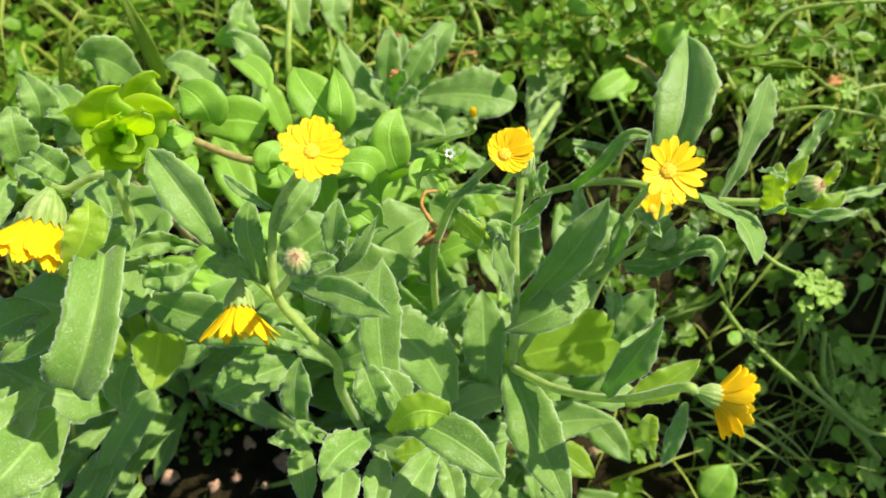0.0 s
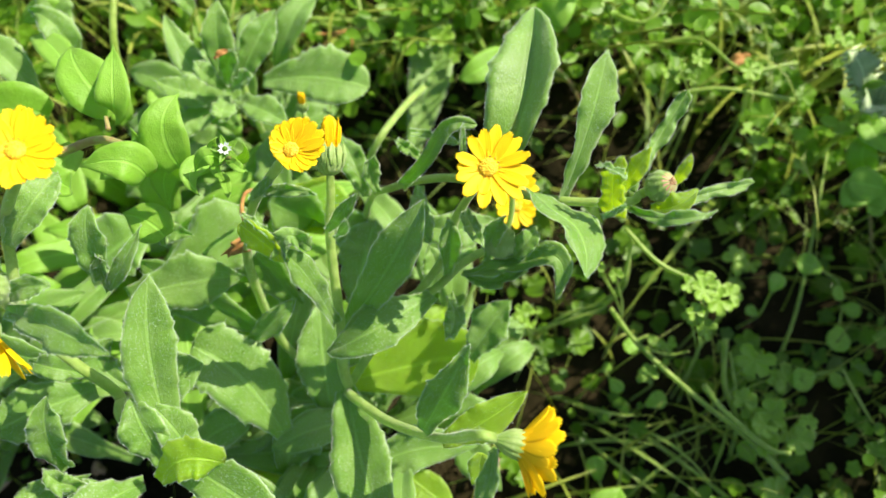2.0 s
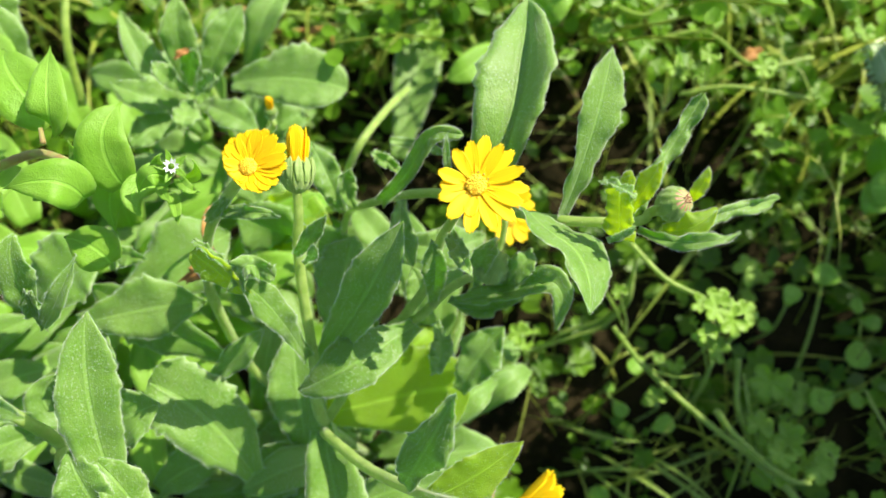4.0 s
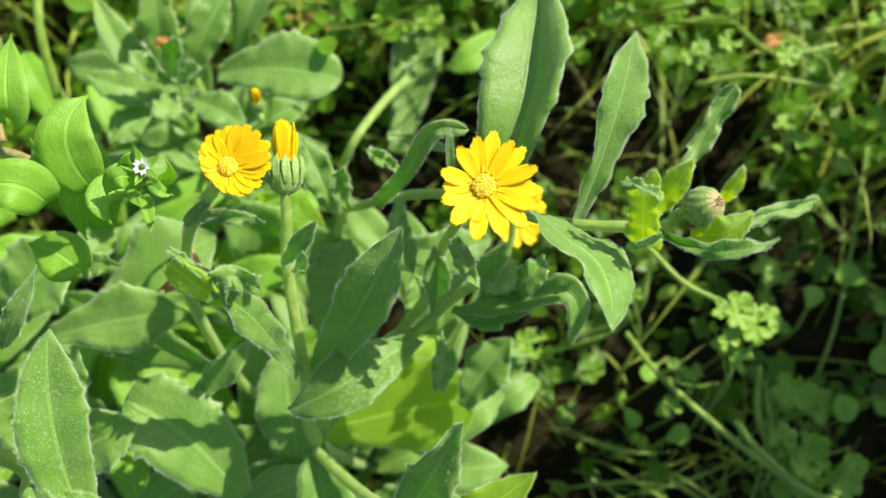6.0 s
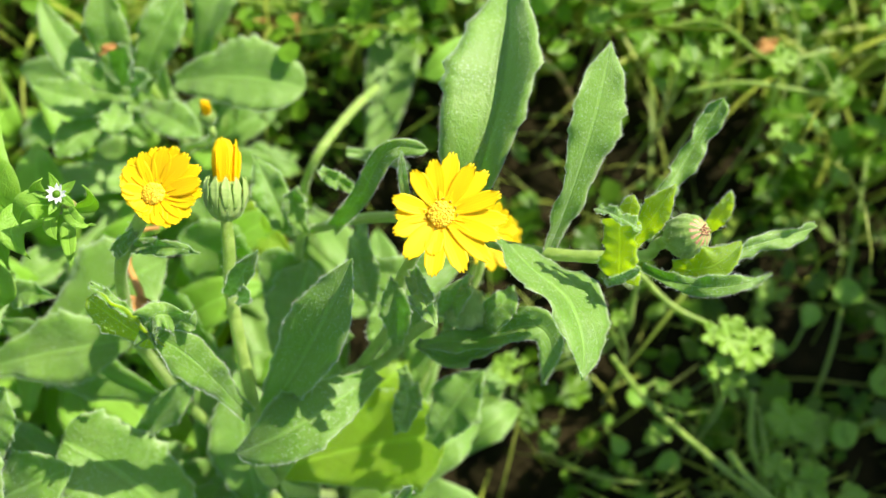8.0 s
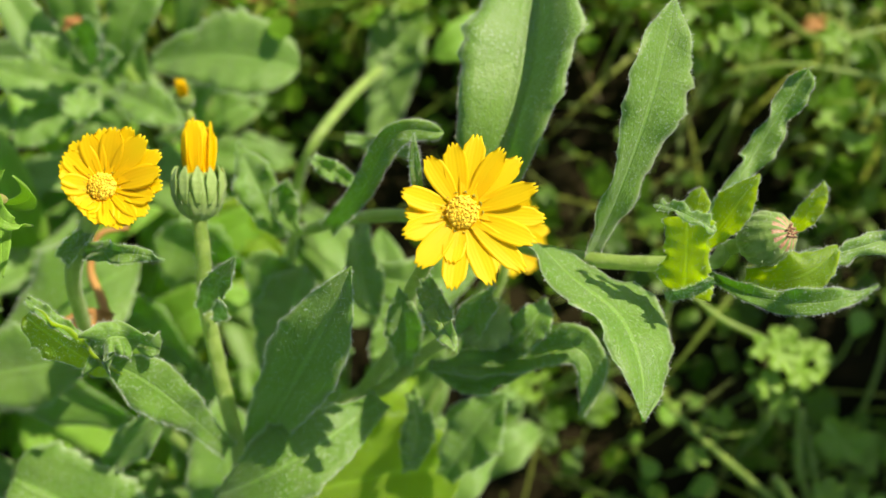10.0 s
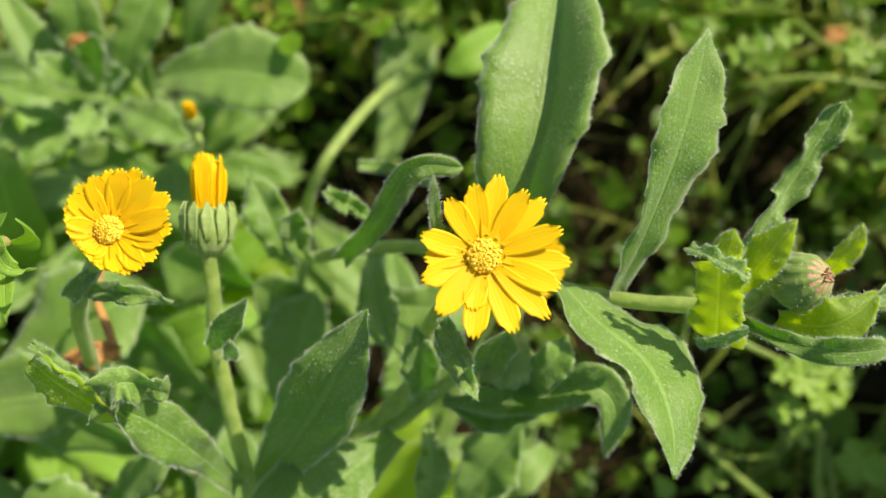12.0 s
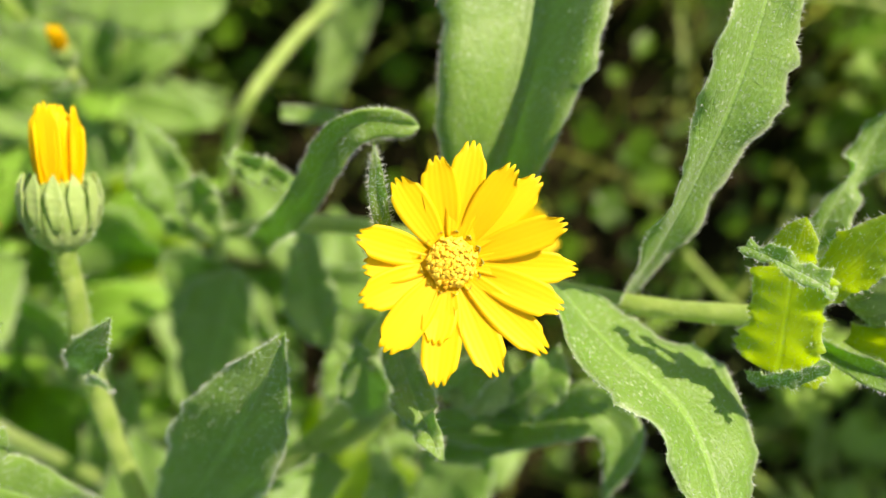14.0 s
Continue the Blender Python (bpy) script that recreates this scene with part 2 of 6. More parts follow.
def leaf(plant, foot, mid, tip, width, normal, fold, kind, material, wave=0.5, fringe=1, name="leaf", label=""):
    """A thin shell of a leaf: bent along foot-mid-tip, folded at its midrib, with a wavy toothed edge."""
    foot, mid, tip, normal = (np.array(a, float) for a in (foot, mid, tip, normal))
    rng = np.random.RandomState((round(sum(abs(foot)) * 1e5) + round(width * 1e6)) % 100000)
    rows, cols = (40, 9) if fringe else (16, 7)
    tilt = radians(fold + (10 if material is marigold_leaf and fold < 40 else 0))
    length = np.linalg.norm(np.diff(np.concatenate((foot[None], mid.reshape(-1, 3), tip[None])), axis=0), axis=1).sum()
    s = np.linspace(0, 1, rows)[:, None]
    u = np.linspace(-1, 1, cols)[None, :]
    if mid.ndim == 2:
        fine = np.array(curve_points([foot, *mid, tip], 12))
        gone = np.concatenate(([0.0], np.cumsum(np.linalg.norm(np.diff(fine, axis=0), axis=1))))
        line = np.stack([np.interp(s[:, 0] * gone[-1], gone, fine[:, k]) for k in range(3)], 1)
        along = units(np.gradient(line, axis=0))
    else:
        bend = 2 * mid - (foot + tip) / 2
        line = (1 - s) ** 2 * foot + 2 * s * (1 - s) * bend + s * s * tip
        along = units((1 - s) * (bend - foot) + s * (tip - bend))
    side = units(np.cross(along, normal))
    up = np.cross(side, along)
    reach = width / 2 * np.maximum(0.015, width_at(kind, s)) * np.ones_like(u)
    beats, shift = rng.uniform(2.0, 3.4), rng.uniform(0, 6.28, 6)
    right = (u > 0) * np.ones_like(s)
    if material in (marigold_leaf, marigold_leaf_thin, thistle_leaf):
        teeth = rng.uniform(0.1, 1.0, (2, 12)) ** 2
        k = s * 11.99
        saw = (1 - k % 1.0) * np.where(right > 0, teeth[1][k.astype(int)], teeth[0][k.astype(int)])
        reach = reach * (1 + (0.26 if kind in ("spoon", "point") else 0.22) * saw * np.abs(u) ** 3 * np.minimum(1.0, s * 5))
        reach = reach * (1 + 0.07 * np.where(right > 0, np.sin(8 * s + shift[0]), np.sin(8 * s + shift[1])))
    if material is thistle_leaf:
        k = s * 6.99
        reach = reach * (0.50 + 0.75 * (1 - np.abs(k % 1.0 - 0.4) / 0.6) * np.abs(u) ** 2)
    one = np.sin(beats * 6.283 * s + shift[2]) + 0.5 * np.sin(beats * 13.1 * s + shift[3])
    two = np.sin(beats * 6.283 * s + shift[4]) + 0.5 * np.sin(beats * 13.1 * s + shift[5])
    ripple = wave * width * min(1.0, 0.009 / width) * 0.17 * np.where(right > 0, one, two) * np.abs(u) ** 2
    swell = 0.014 * width * np.sin(s * 17 + shift[0]) * np.sin(np.abs(u) * 3.14)
    rise = np.abs(u) * reach * math.sin(tilt) * (1 - 0.35 * np.abs(u)) + ripple + swell
    top = line[:, None, :] + side[:, None, :] * (u * reach * math.cos(tilt))[..., None] + up[:, None, :] * rise[..., None]
    under = top - up[:, None, :] * (0.00022 * (1.6 - np.abs(u)) * np.ones_like(s))[..., None]
    uvs = np.stack((0.5 + u / 2 + 0 * s, s + 0 * u), -1).reshape(-1, 2)
    verts = np.concatenate((top.reshape(-1, 3), under.reshape(-1, 3)))
    ob = part(name, verts, shell_faces(rows, cols), material, plant, label, foot, np.concatenate((uvs, uvs)))
    if fringe:
        hairs(ob, top, side, up, along, rng, length)
    return ob


def spikes(root, way, size, rng):
    """Thin triangles that taper to a point."""
    across = units(np.cross(way, rng.normal(size=way.shape))) * rng.uniform(0.000018, 0.000034, (len(way), 1))
    verts = np.stack((root - across, root + across, root + way * size[:, None]), 1).reshape(-1, 3)
    return verts, np.arange(len(verts)).reshape(-1, 3).tolist()


def hairs(ob, top, side, up, along, rng, length):
    """Short white hairs on the edges and over the face of a leaf."""
    rows, cols = top.shape[:2]
    n = int(length * 9500)
    roots, ways = [], []
    for col, sign in ((0, -1), (cols - 1, 1)):
        k, f = rng.randint(0, rows - 1, n), rng.rand(n, 1)
        roots.append(top[k, col] * (1 - f) + top[k + 1, col] * f)
        ways.append(units(side[k] * sign + up[k] * rng.uniform(-0.7, 0.9, (n, 1)) + along[k] * rng.uniform(-0.3, 0.8, (n, 1))))
    m = min(1500, 300 + int(length * 15000))
    k, c, f, g = rng.randint(1, rows - 1, m), rng.randint(0, cols - 1, m), rng.rand(m, 1), rng.rand(m, 1)
    roots.append((top[k, c] * (1 - f) + top[k, c + 1] * f) * (1 - g) + top[k - 1, c] * g)
    ways.append(units(up[k] + rng.uniform(-0.7, 0.7, (m, 3))))
    size = np.concatenate((rng.uniform(0.0002, 0.00075, 2 * n), rng.uniform(0.00014, 0.00042, m)))
    verts, faces = spikes(np.concatenate(roots), np.concatenate(ways), size, rng)
    tagged(part("hair_fringe", verts, faces, hair_white, ob), "fine white hairs", kind="stuff")


def curve_points(points, steps):
    """A smooth line through the given points."""
    pts = [np.array(p, float) for p in points]
    pts = [2 * pts[0] - pts[1]] + pts + [2 * pts[-1] - pts[-2]]
    out = []
    for k in range(1, len(pts) - 2):
        a, b, c, d = pts[k - 1:k + 3]
        for i in range(steps):
            s = i / steps
            out.append(0.5 * (2 * b + (c - a) * s + (2 * a - 5 * b + 4 * c - d) * s * s + (3 * b - a - 3 * c + d) * s ** 3))
    return out + [pts[-2]]


def tube(points, r0, r1, sides=8, steps=8, rough=0.06, seed=1):
    rng = random.Random(seed)
    line = curve_points(points, steps) if len(points) > 2 else [np.array(points[0], float) + (np.array(points[1], float) - np.array(points[0], float)) * i / steps for i in range(steps + 1)]
    verts, faces = [], []
    ref = np.array((0.31, 0.12, 0.94))
    n = len(line)
    for i, p in enumerate(line):
        along = unit(line[min(i + 1, n - 1)] - line[max(i - 1, 0)])
        x = unit(np.cross(along, ref))
        y = np.cross(along, x)
        r = (r0 + (r1 - r0) * i / (n - 1)) * (1 + rng.uniform(-rough, rough))
        for k in range(sides):
            a = 2 * math.pi * k / sides
            ridge = r * (1.06 if k % 2 else 0.96)
            verts.append(p + x * math.cos(a) * ridge + y * math.sin(a) * ridge)
    for i in range(n - 1):
        for k in range(sides):
            a, b = i * sides + k, i * sides + (k + 1) % sides
            faces.append((a, b, b + sides, a + sides))
    faces.append(tuple(range(sides))[::-1])
    faces.append(tuple(range((n - 1) * sides, n * sides)))
    return verts, faces, line


def stem(plant, points, r0, r1, material, name="stem"):
    seed = round(sum(abs(c) for c in points[-1]) * 1e5)
    verts, faces, line = tube(points, r0, r1, 8, 9, 0.05, seed)
    ob = part(name, verts, faces, material, plant, "", points[0])
    if material is marigold_stem:
        rng = np.random.RandomState(seed % 100000)
        line = np.array(line)
        run = np.linalg.norm(line[1:] - line[:-1], axis=1)
        n = int(run.sum() * 9000) + 10
        k, f = rng.choice(len(run), n, p=run / run.sum()), rng.rand(n, 1)
        along = units(line[k + 1] - line[k])
        way = rng.normal(size=(n, 3))
        way = units(way - along * (way * along).sum(1, keepdims=True))
        root = line[k] * (1 - f) + line[k + 1] * f + way * (r0 + r1) / 2 * 0.95
        verts, faces = spikes(root, way, rng.uniform(0.0003, 0.001, n), rng)
        tagged(part("hair_fringe", verts, faces, hair_white, ob), "fine white hairs", kind="stuff")
    return ob


def frame_of(normal, right):
    z = unit(normal)
    x = unit(np.array(right, float) - z * np.dot(right, z))
    return x, np.cross(z, x), z


def dome(centre, x, y, z, radius, height, rings=6, sides=18):
    verts, faces = [], []
    for i in range(rings + 1):
        a = math.pi / 2 * i / rings
        for k in range(sides):
            b = 2 * math.pi * k / sides
            verts.append(centre + (x * math.cos(b) + y * math.sin(b)) * radius * math.cos(a) + z * height * math.sin(a))
    for i in range(rings):
        for k in range(sides):
            p, q = i * sides + k, i * sides + (k + 1) % sides
            faces.append((p, q, q + sides, p + sides))
    return verts, faces


def petal(head, root, out, across, up, length, width, material, rng, droop):
    """One strap-shaped ray with three teeth at its tip and two shallow grooves."""
    rows, cols = 14, 10
    teeth = np.array([rng.uniform(0.03, 0.08) for _ in range(3)])
    twist = rng.uniform(-0.14, 0.14)
    s, u = np.linspace(0, 1, rows)[:, None], np.linspace(-1, 1, cols)[None, :]
    half = width / 2 * (0.40 + 0.60 * np.sin(np.minimum(1, s / 0.55) * math.pi / 2)) * (1 - 0.46 * np.maximum(0, (s - 0.55) / 0.45) ** 2.2)
    side = across * np.cos(twist * s) + up * np.sin(twist * s)
    lift = np.cross(out, side)
    lift = lift * np.where((lift @ up) > 0, 1, -1)[:, None]
    k = (u + 1) * 1.4999
    late = np.maximum(0, (s - 0.78) / 0.22)
    notch = late * (np.abs(k % 1.0 - 0.5) * 2 * (0.05 + teeth[k.astype(int)] * 0.9) + 0.06 * u * u)
    ridge = half * (0.12 * u * u - 0.012 * np.cos(u * 9.4))
    top = root + out * (length * (s - notch))[..., None] + side[:, None, :] * (half * u)[..., None] + up * (length * droop * s * s + 0 * u)[..., None] + lift[:, None, :] * ridge[..., None]
    uvs = np.stack((0.5 + u / 2 + 0 * s, s + 0 * u), -1).reshape(-1, 2)
    verts = np.concatenate((top.reshape(-1, 3), (top - lift[:, None, :] * 0.00013).reshape(-1, 3)))
    return part("petal", verts, shell_faces(rows, cols), material, head, "", root, np.concatenate((uvs, uvs)))


def bracts(head, centre, x, y, z, radius, depth, count, rng):
    """The ribbed green cup under a flower, with its pointed bracts."""
    sides, rings = count * 4, 9
    verts, faces = [], []
    for i in range(rings + 1):
        s = i / rings
        r = radius * (0.26 + 0.74 * math.sin(s * math.pi / 2) ** 1.1)
        for k in range(sides):
            b = 2 * math.pi * k / sides
            rib = 1 + 0.06 * math.cos(b * count)
            tip = 0.22 * depth * max(0, s - 0.8) / 0.2 * (0.5 + 0.5 * math.cos(b * count))
            verts.append(centre + (x * math.cos(b) + y * math.sin(b)) * r * rib + z * (depth * (s - 1) + tip))
    for i in range(rings):
        for k in range(sides):
            p, q = i * sides + k, i * sides + (k + 1) % sides
            faces.append((p, q, q + sides, p + sides))
    faces.append(tuple(range(sides))[::-1])
    cup = part("bract_cup", verts, faces, bract_green, head, "ribbed hairy green bracts", centre)
    return cup


def flower(plant, centre, normal, right, radius, rays, cup, wide=1.0):
    """A marigold head: domed disc of tiny florets, ring of yellow rays, green cup of bracts."""
    centre = np.array(centre, float)
    x, y, z = frame_of(normal, right)
    rng = random.Random(round(abs(centre[0]) * 1e5))
    disc = radius * 0.212
    verts, faces = dome(centre, x, y, z, disc, disc * 0.45)
    # florets on the disc, on a spiral
    for k in range(84):
        r, a = disc * 0.97 * math.sqrt((k + rng.uniform(-0.4, 0.4)) / 84 if k else 0), k * 2.39996 + rng.uniform(-0.15, 0.15)
        base = centre + (x * math.cos(a) + y * math.sin(a)) * r + z * disc * 0.45 * math.sqrt(max(0.0, 1 - (r / disc) ** 2)) * 0.95
        lean = unit(z + (x * math.cos(a) + y * math.sin(a)) * (r / disc) * 0.8)
        size, tall, at = disc * 0.125 * rng.uniform(0.7, 1.25), disc * rng.uniform(0.05, 0.13), len(verts)
        sx, sy = frame_of(lean, x)[:2]
        for h, w in ((0, 0.6), (0.7, 1.0), (1.0, 0.7)):
            for q in range(6):
                b, star = q * math.pi / 3, (1.3 if q % 2 and h else 0.8)
                verts.append(base + (sx * math.cos(b) + sy * math.sin(b)) * size * w * star + lean * tall * h)
        for h in range(2):
            for q in range(6):
                c, d = at + h * 6 + q, at + h * 6 + (q + 1) % 6
                faces.append((c, d, d + 6, c + 6))
        faces.append(tuple(range(at + 12, at + 18)))
    head = part("flower_head", verts, faces, floret, plant, "open yellow flower with toothed rays", centre)
    if isinstance(rays, int):
        rays = [(360 * k / rays + rng.uniform(-7, 7), rng.uniform(0.86, 1.06)) for k in range(rays)]
    for k, (angle, share) in enumerate(rays):
        a = radians(angle)
        lift = radians(cup + (4 if k % 2 else -2) + rng.uniform(-3, 3))
        flat = x * math.cos(a) + y * math.sin(a)
        out = flat * math.cos(lift) + z * math.sin(lift)
        up = z * math.cos(lift) - flat * math.sin(lift)
        across = np.cross(up, out)
        root = centre + flat * disc * 0.75 - z * disc * (0.10 + 0.12 * (k % 2))
        petal(head, root, out, across, up, radius * share - disc * 0.72, radius * wide * rng.uniform(0.305, 0.375) * (1.1 if 12 < cup < 36 else 1.0), petal_yellow, rng, rng.uniform(-0.06, 0.05))
    bracts(head, centre - z * disc * 0.2, x, y, z, disc * 1.2, disc * 1.9, 13, rng)
    return head


def bud(plant, centre, axis, radius, kind):
    """A closed head: round ribbed cup of bracts, with folded rays ("half") or a pink tip ("closed")."""
    centre = np.array(centre, float)
    x, y, z = frame_of(axis, (1, 0.2, 0.1))
    rng = random.Random(round(abs(centre[1]) * 1e5))
    count, sides, rings = 12, 48, 12
    verts, faces, slots = [], [], []
    for i in range(rings + 1):
        a = math.pi * (0.08 + (0.90 if kind == "closed" else 0.80) * i / rings) - math.pi / 2
        for k in range(sides):
            b = 2 * math.pi * k / sides
            r = radius * math.cos(a) * (1 + 0.07 * math.cos(b * count))
            verts.append(centre + (x * math.cos(b) + y * math.sin(b)) * r + z * radius * 1.12 * math.sin(a))
    for i in range(rings):
        for k in range(sides):
            p, q = i * sides + k, i * sides + (k + 1) % sides
            faces.append((p, q, q + sides, p + sides))
            slots.append(1 if kind == "closed" and i >= rings - 3 and k % 4 in (1, 2) else 0)
    faces += [tuple(range(sides))[::-1], tuple(range(rings * sides, (rings + 1) * sides))]
    slots += [0, 1 if kind == "closed" else 0]
    labels = {"half": "half-closed head with folded yellow rays", "closed": "round hairy bud with a pinkish tip", "green": "round tight green bud"}
    head = part("flower_bud", verts, faces, [bract_green, bud_pink], plant, labels[kind], centre, None, slots)
    # bract tips over the rim
    for k in range(count):
        b = 2 * math.pi * (k + 0.5) / count
        flat = x * math.cos(b) + y * math.sin(b)
        reach = 1.7 if kind == "half" else 1.35
        root = centre + flat * radius * 0.96 - z * radius * 0.45
        lean = unit(z * 1.0 + flat * (0.02 if kind == "half" else -0.28))
        leaf(head, root, root + lean * radius * reach * 0.5 + flat * radius * 0.16, root + lean * radius * reach, radius * 0.50, flat, 12, "lance", bract_green, 0.2, 0, "bract")
    dice = np.random.RandomState(round(abs(centre[1]) * 1e5) % 100000)
    d = units(dice.normal(size=(460, 3)))
    way = d @ np.array((x, y, z))
    hv, hf = spikes(centre + way * radius * 1.04, way, dice.uniform(0.0002, 0.0009, 460), dice)
    tagged(part("hair_fringe", hv, hf, hair_white, head), "fine white hairs", kind="stuff")
    if kind == "closed":
        for k in range(14):
            b, far = k * 2.4, radius * 0.30 * math.sqrt(k / 14)
            flat = x * math.cos(b) + y * math.sin(b)
            root = centre + flat * far + z * radius * 0.96
            leaf(head, root, root + z * radius * 0.15, root + z * radius * 0.2 + flat * radius * 0.05, radius * 0.10, flat, 10, "lance", bud_pink, 0.1, 0, "floret_tip")
    if kind == "half":
        for k in range(16):
            b = k * 2.4
            flat = x * math.cos(b) + y * math.sin(b)
            out = unit(z + flat * (0.09 - 0.05 * (k % 3)))
            up = unit(flat - out * np.dot(flat, out))
            petal(head, centre + flat * radius * (0.44 - 0.1 * (k % 3)) + z * radius * 0.5, out, np.cross(up, out), up, radius * rng.uniform(2.6, 2.9), radius * 0.95, petal_yellow, rng, -0.05)
    return head


def chickweed_flower(plant, centre):
    centre = np.array(centre, float)
    x, y, z = frame_of((0.1, -0.25, 0.95), (1, 0, 0))
    verts, faces = dome(centre, x, y, z, 0.0008, 0.0009, 4, 10)
    head = part("white_flower", verts, faces, small_green, plant, "tiny white star-shaped flower", centre)
    for k in range(10):
        a = radians(72 * (k // 2) + (13 if k % 2 else -13))
        flat = x * math.cos(a) + y * math.sin(a)
        tip = centre + flat * 0.0018 + z * 0.0010
        leaf(head, centre, centre + flat * 0.0011 + z * 0.0004, tip, 0.0008, z, 6, "ovate", white_petal, 0.1, 0, "petal")
    for k in range(5):
        a = radians(72 * k + 36)
        flat = x * math.cos(a) + y * math.sin(a)
        leaf(head, centre - z * 0.0004, centre + flat * 0.0022 - z * 0.0004, centre + flat * 0.0042 + z * 0.0006, 0.0019, z, 14, "ovate", chickweed_leaf, 0.1, 0, "sepal")


def lobed_blade(parent, centre, normal, size, seed):
    """A rounded blade cut into blunt lobes, like a small wild geranium's."""
    rng = random.Random(seed)
    centre = np.array(centre, float)
    x, y, z = frame_of(normal, (math.cos(seed * 1.7), math.sin(seed * 1.7), 0))
    sides, rings, lobes = 40, 5, 5
    gap = 0.5
    verts, faces, uvs = [], [], []
    for layer in (0, 1):
        for i in range(rings + 1):
            s = i / rings
            for k in range(sides + 1):
                b = gap + (2 * math.pi - 2 * gap) * k / sides
                deep = abs(math.sin((b - gap) / (2 * math.pi - 2 * gap) * math.pi * lobes))
                fine = abs(math.sin((b - gap) / (2 * math.pi - 2 * gap) * math.pi * lobes * 3))
                r = size * s * (1 - s * (0.30 * (1 - deep) ** 1.5 + 0.08 * (1 - fine)))
                lift = size * (0.16 * s * s + 0.06 * s * math.cos((b - gap) * lobes * 1.15))
                verts.append(centre + (x * math.cos(b) + y * math.sin(b)) * r + z * (lift - 0.0002 * layer))
                uvs.append((0.1 + 0.35 * s, k / sides))
    w = sides + 1
    n = (rings + 1) * w
    for i in range(rings):
        for k in range(sides):
            a = i * w + k
            faces.append((a, a + w, a + w + 1, a + 1))
            faces.append((n + a, n + a + 1, n + a + w + 1, n + a + w))
    for k in range(sides):
        a = rings * w + k
        faces.append((a, n + a, n + a + 1, a + 1))
    return part("leaf", verts, faces, lobed_leaf, parent, "", centre, uvs)


def lobed_weed(centre, size):
    """One stalk from the soil with a lobed leaf on top and two lesser ones."""
    cx, cy, cz = centre
    seed = round(abs(cx * 7 + cy) * 1e4)
    rng = random.Random(seed)
    foot = (cx + rng.uniform(-0.02, 0.02), cy + rng.uniform(-0.02, 0.01), 0.0)
    plant = thing("lobed_weed", foot, "small weed with rounded lobed green leaves", "weed", "lobed weeds beside the marigolds")
    knee = ((cx + foot[0]) / 2 + 0.004, (cy + foot[1]) / 2, cz * 0.6)
    stem(plant, [(foot[0], foot[1], -0.003), knee, (cx, cy, cz - 0.0003)], 0.0006, 0.0004, weed_stem)
    lobed_blade(plant, centre, (rng.uniform(-0.4, 0.4), rng.uniform(-0.5, 0.2), 0.9), size, seed)
    for k in range(2):
        p = (cx + rng.uniform(-1.6, 1.6) * size, cy + rng.uniform(-1.6, 1.6) * size, max(0.006, cz - rng.uniform(0.004, 0.012)))
        stem(plant, [knee, ((knee[0] + p[0]) / 2, (knee[1] + p[1]) / 2, (knee[2] + p[2]) / 2 + 0.002), (p[0], p[1], p[2] - 0.0003)], 0.0004, 0.0003, weed_stem)
        lobed_blade(plant, p, (rng.uniform(-0.5, 0.5), rng.uniform(-0.5, 0.3), 0.85), size * rng.uniform(0.4, 0.7), seed + k + 1)


def thistle(centre):
    cx, cy, cz = centre
    plant = thing("thistle_plant", (cx + 0.01, cy, 0), "young thistle with glossy spiny pale-veined leaves", "weed")
    stem(plant, [(cx + 0.01, cy, -0.004), (cx + 0.01, cy, cz * 0.8)], 0.0013, 0.0011, weed_stem)
    for k, (dx, dy, dz) in enumerate([(-0.006, 0.016, 0.004), (-0.004, -0.016, 0.004), (0.03, 0.02, 0.0), (0.035, -0.012, 0.002)]):
        foot = np.array((cx + 0.01, cy, cz * 0.8))
        tip = np.array((cx + dx, cy + dy, cz + dz))
        mid = (foot + tip) / 2 + np.array((0, 0, 0.006))
        blade = leaf(plant, foot, mid, tip, 0.014, (-0.2, -0.3, 0.9), 20, "lance", thistle_leaf, 1.6, 0)
        for i in range(9):
            s = 0.15 + 0.8 * i / 8
            at = foot + (tip - foot) * s + np.array((0, 0, 0.006 * 4 * s * (1 - s)))
            side = unit(np.cross(tip - foot, (-0.2, -0.3, 0.9)))
            for sign in (-1, 1):
                root = at + side * sign * 0.007 * width_at("lance", s) * 0.8
                run = unit(tip - foot) * 0.0012
                verts = (root - run, root + run, root + side * sign * 0.0042 + np.array((0, 0, 0.0012)), root - np.array((0, 0, 0.0005)))
                part("spine", verts, ((0, 1, 2), (0, 2, 3), (1, 3, 2)), thistle_leaf, blade, "pale sharp spine" if i + sign == 1 else "", None, [(0.5, 0.5)] * 4)


def dry_leaf(at, size, turn):
    ob = thing("dry_leaf", at, "curled dry brown leaf lying in the plants", "dead leaf")
    d = np.array((math.cos(radians(turn)), math.sin(radians(turn)), 0.1))
    at = np.array(at)
    leaf(ob, at - d * size / 2, at + np.array((0, 0, size * 0.22)), at + d * size / 2, size * 0.55, (0.2, -0.3, 0.9), 38, "lance", dry_brown, 1.4, 0, "blade")


def twig(points):
    verts, faces, _ = tube(points, 0.0011, 0.0006, 7, 8, 0.12, 5)
    ob = new("dry_twig", mesh_of("dry_twig", verts, faces, [dry_brown]))
    tagged(ob, "thin curled dry brown stalk caught in leaves", "twig")


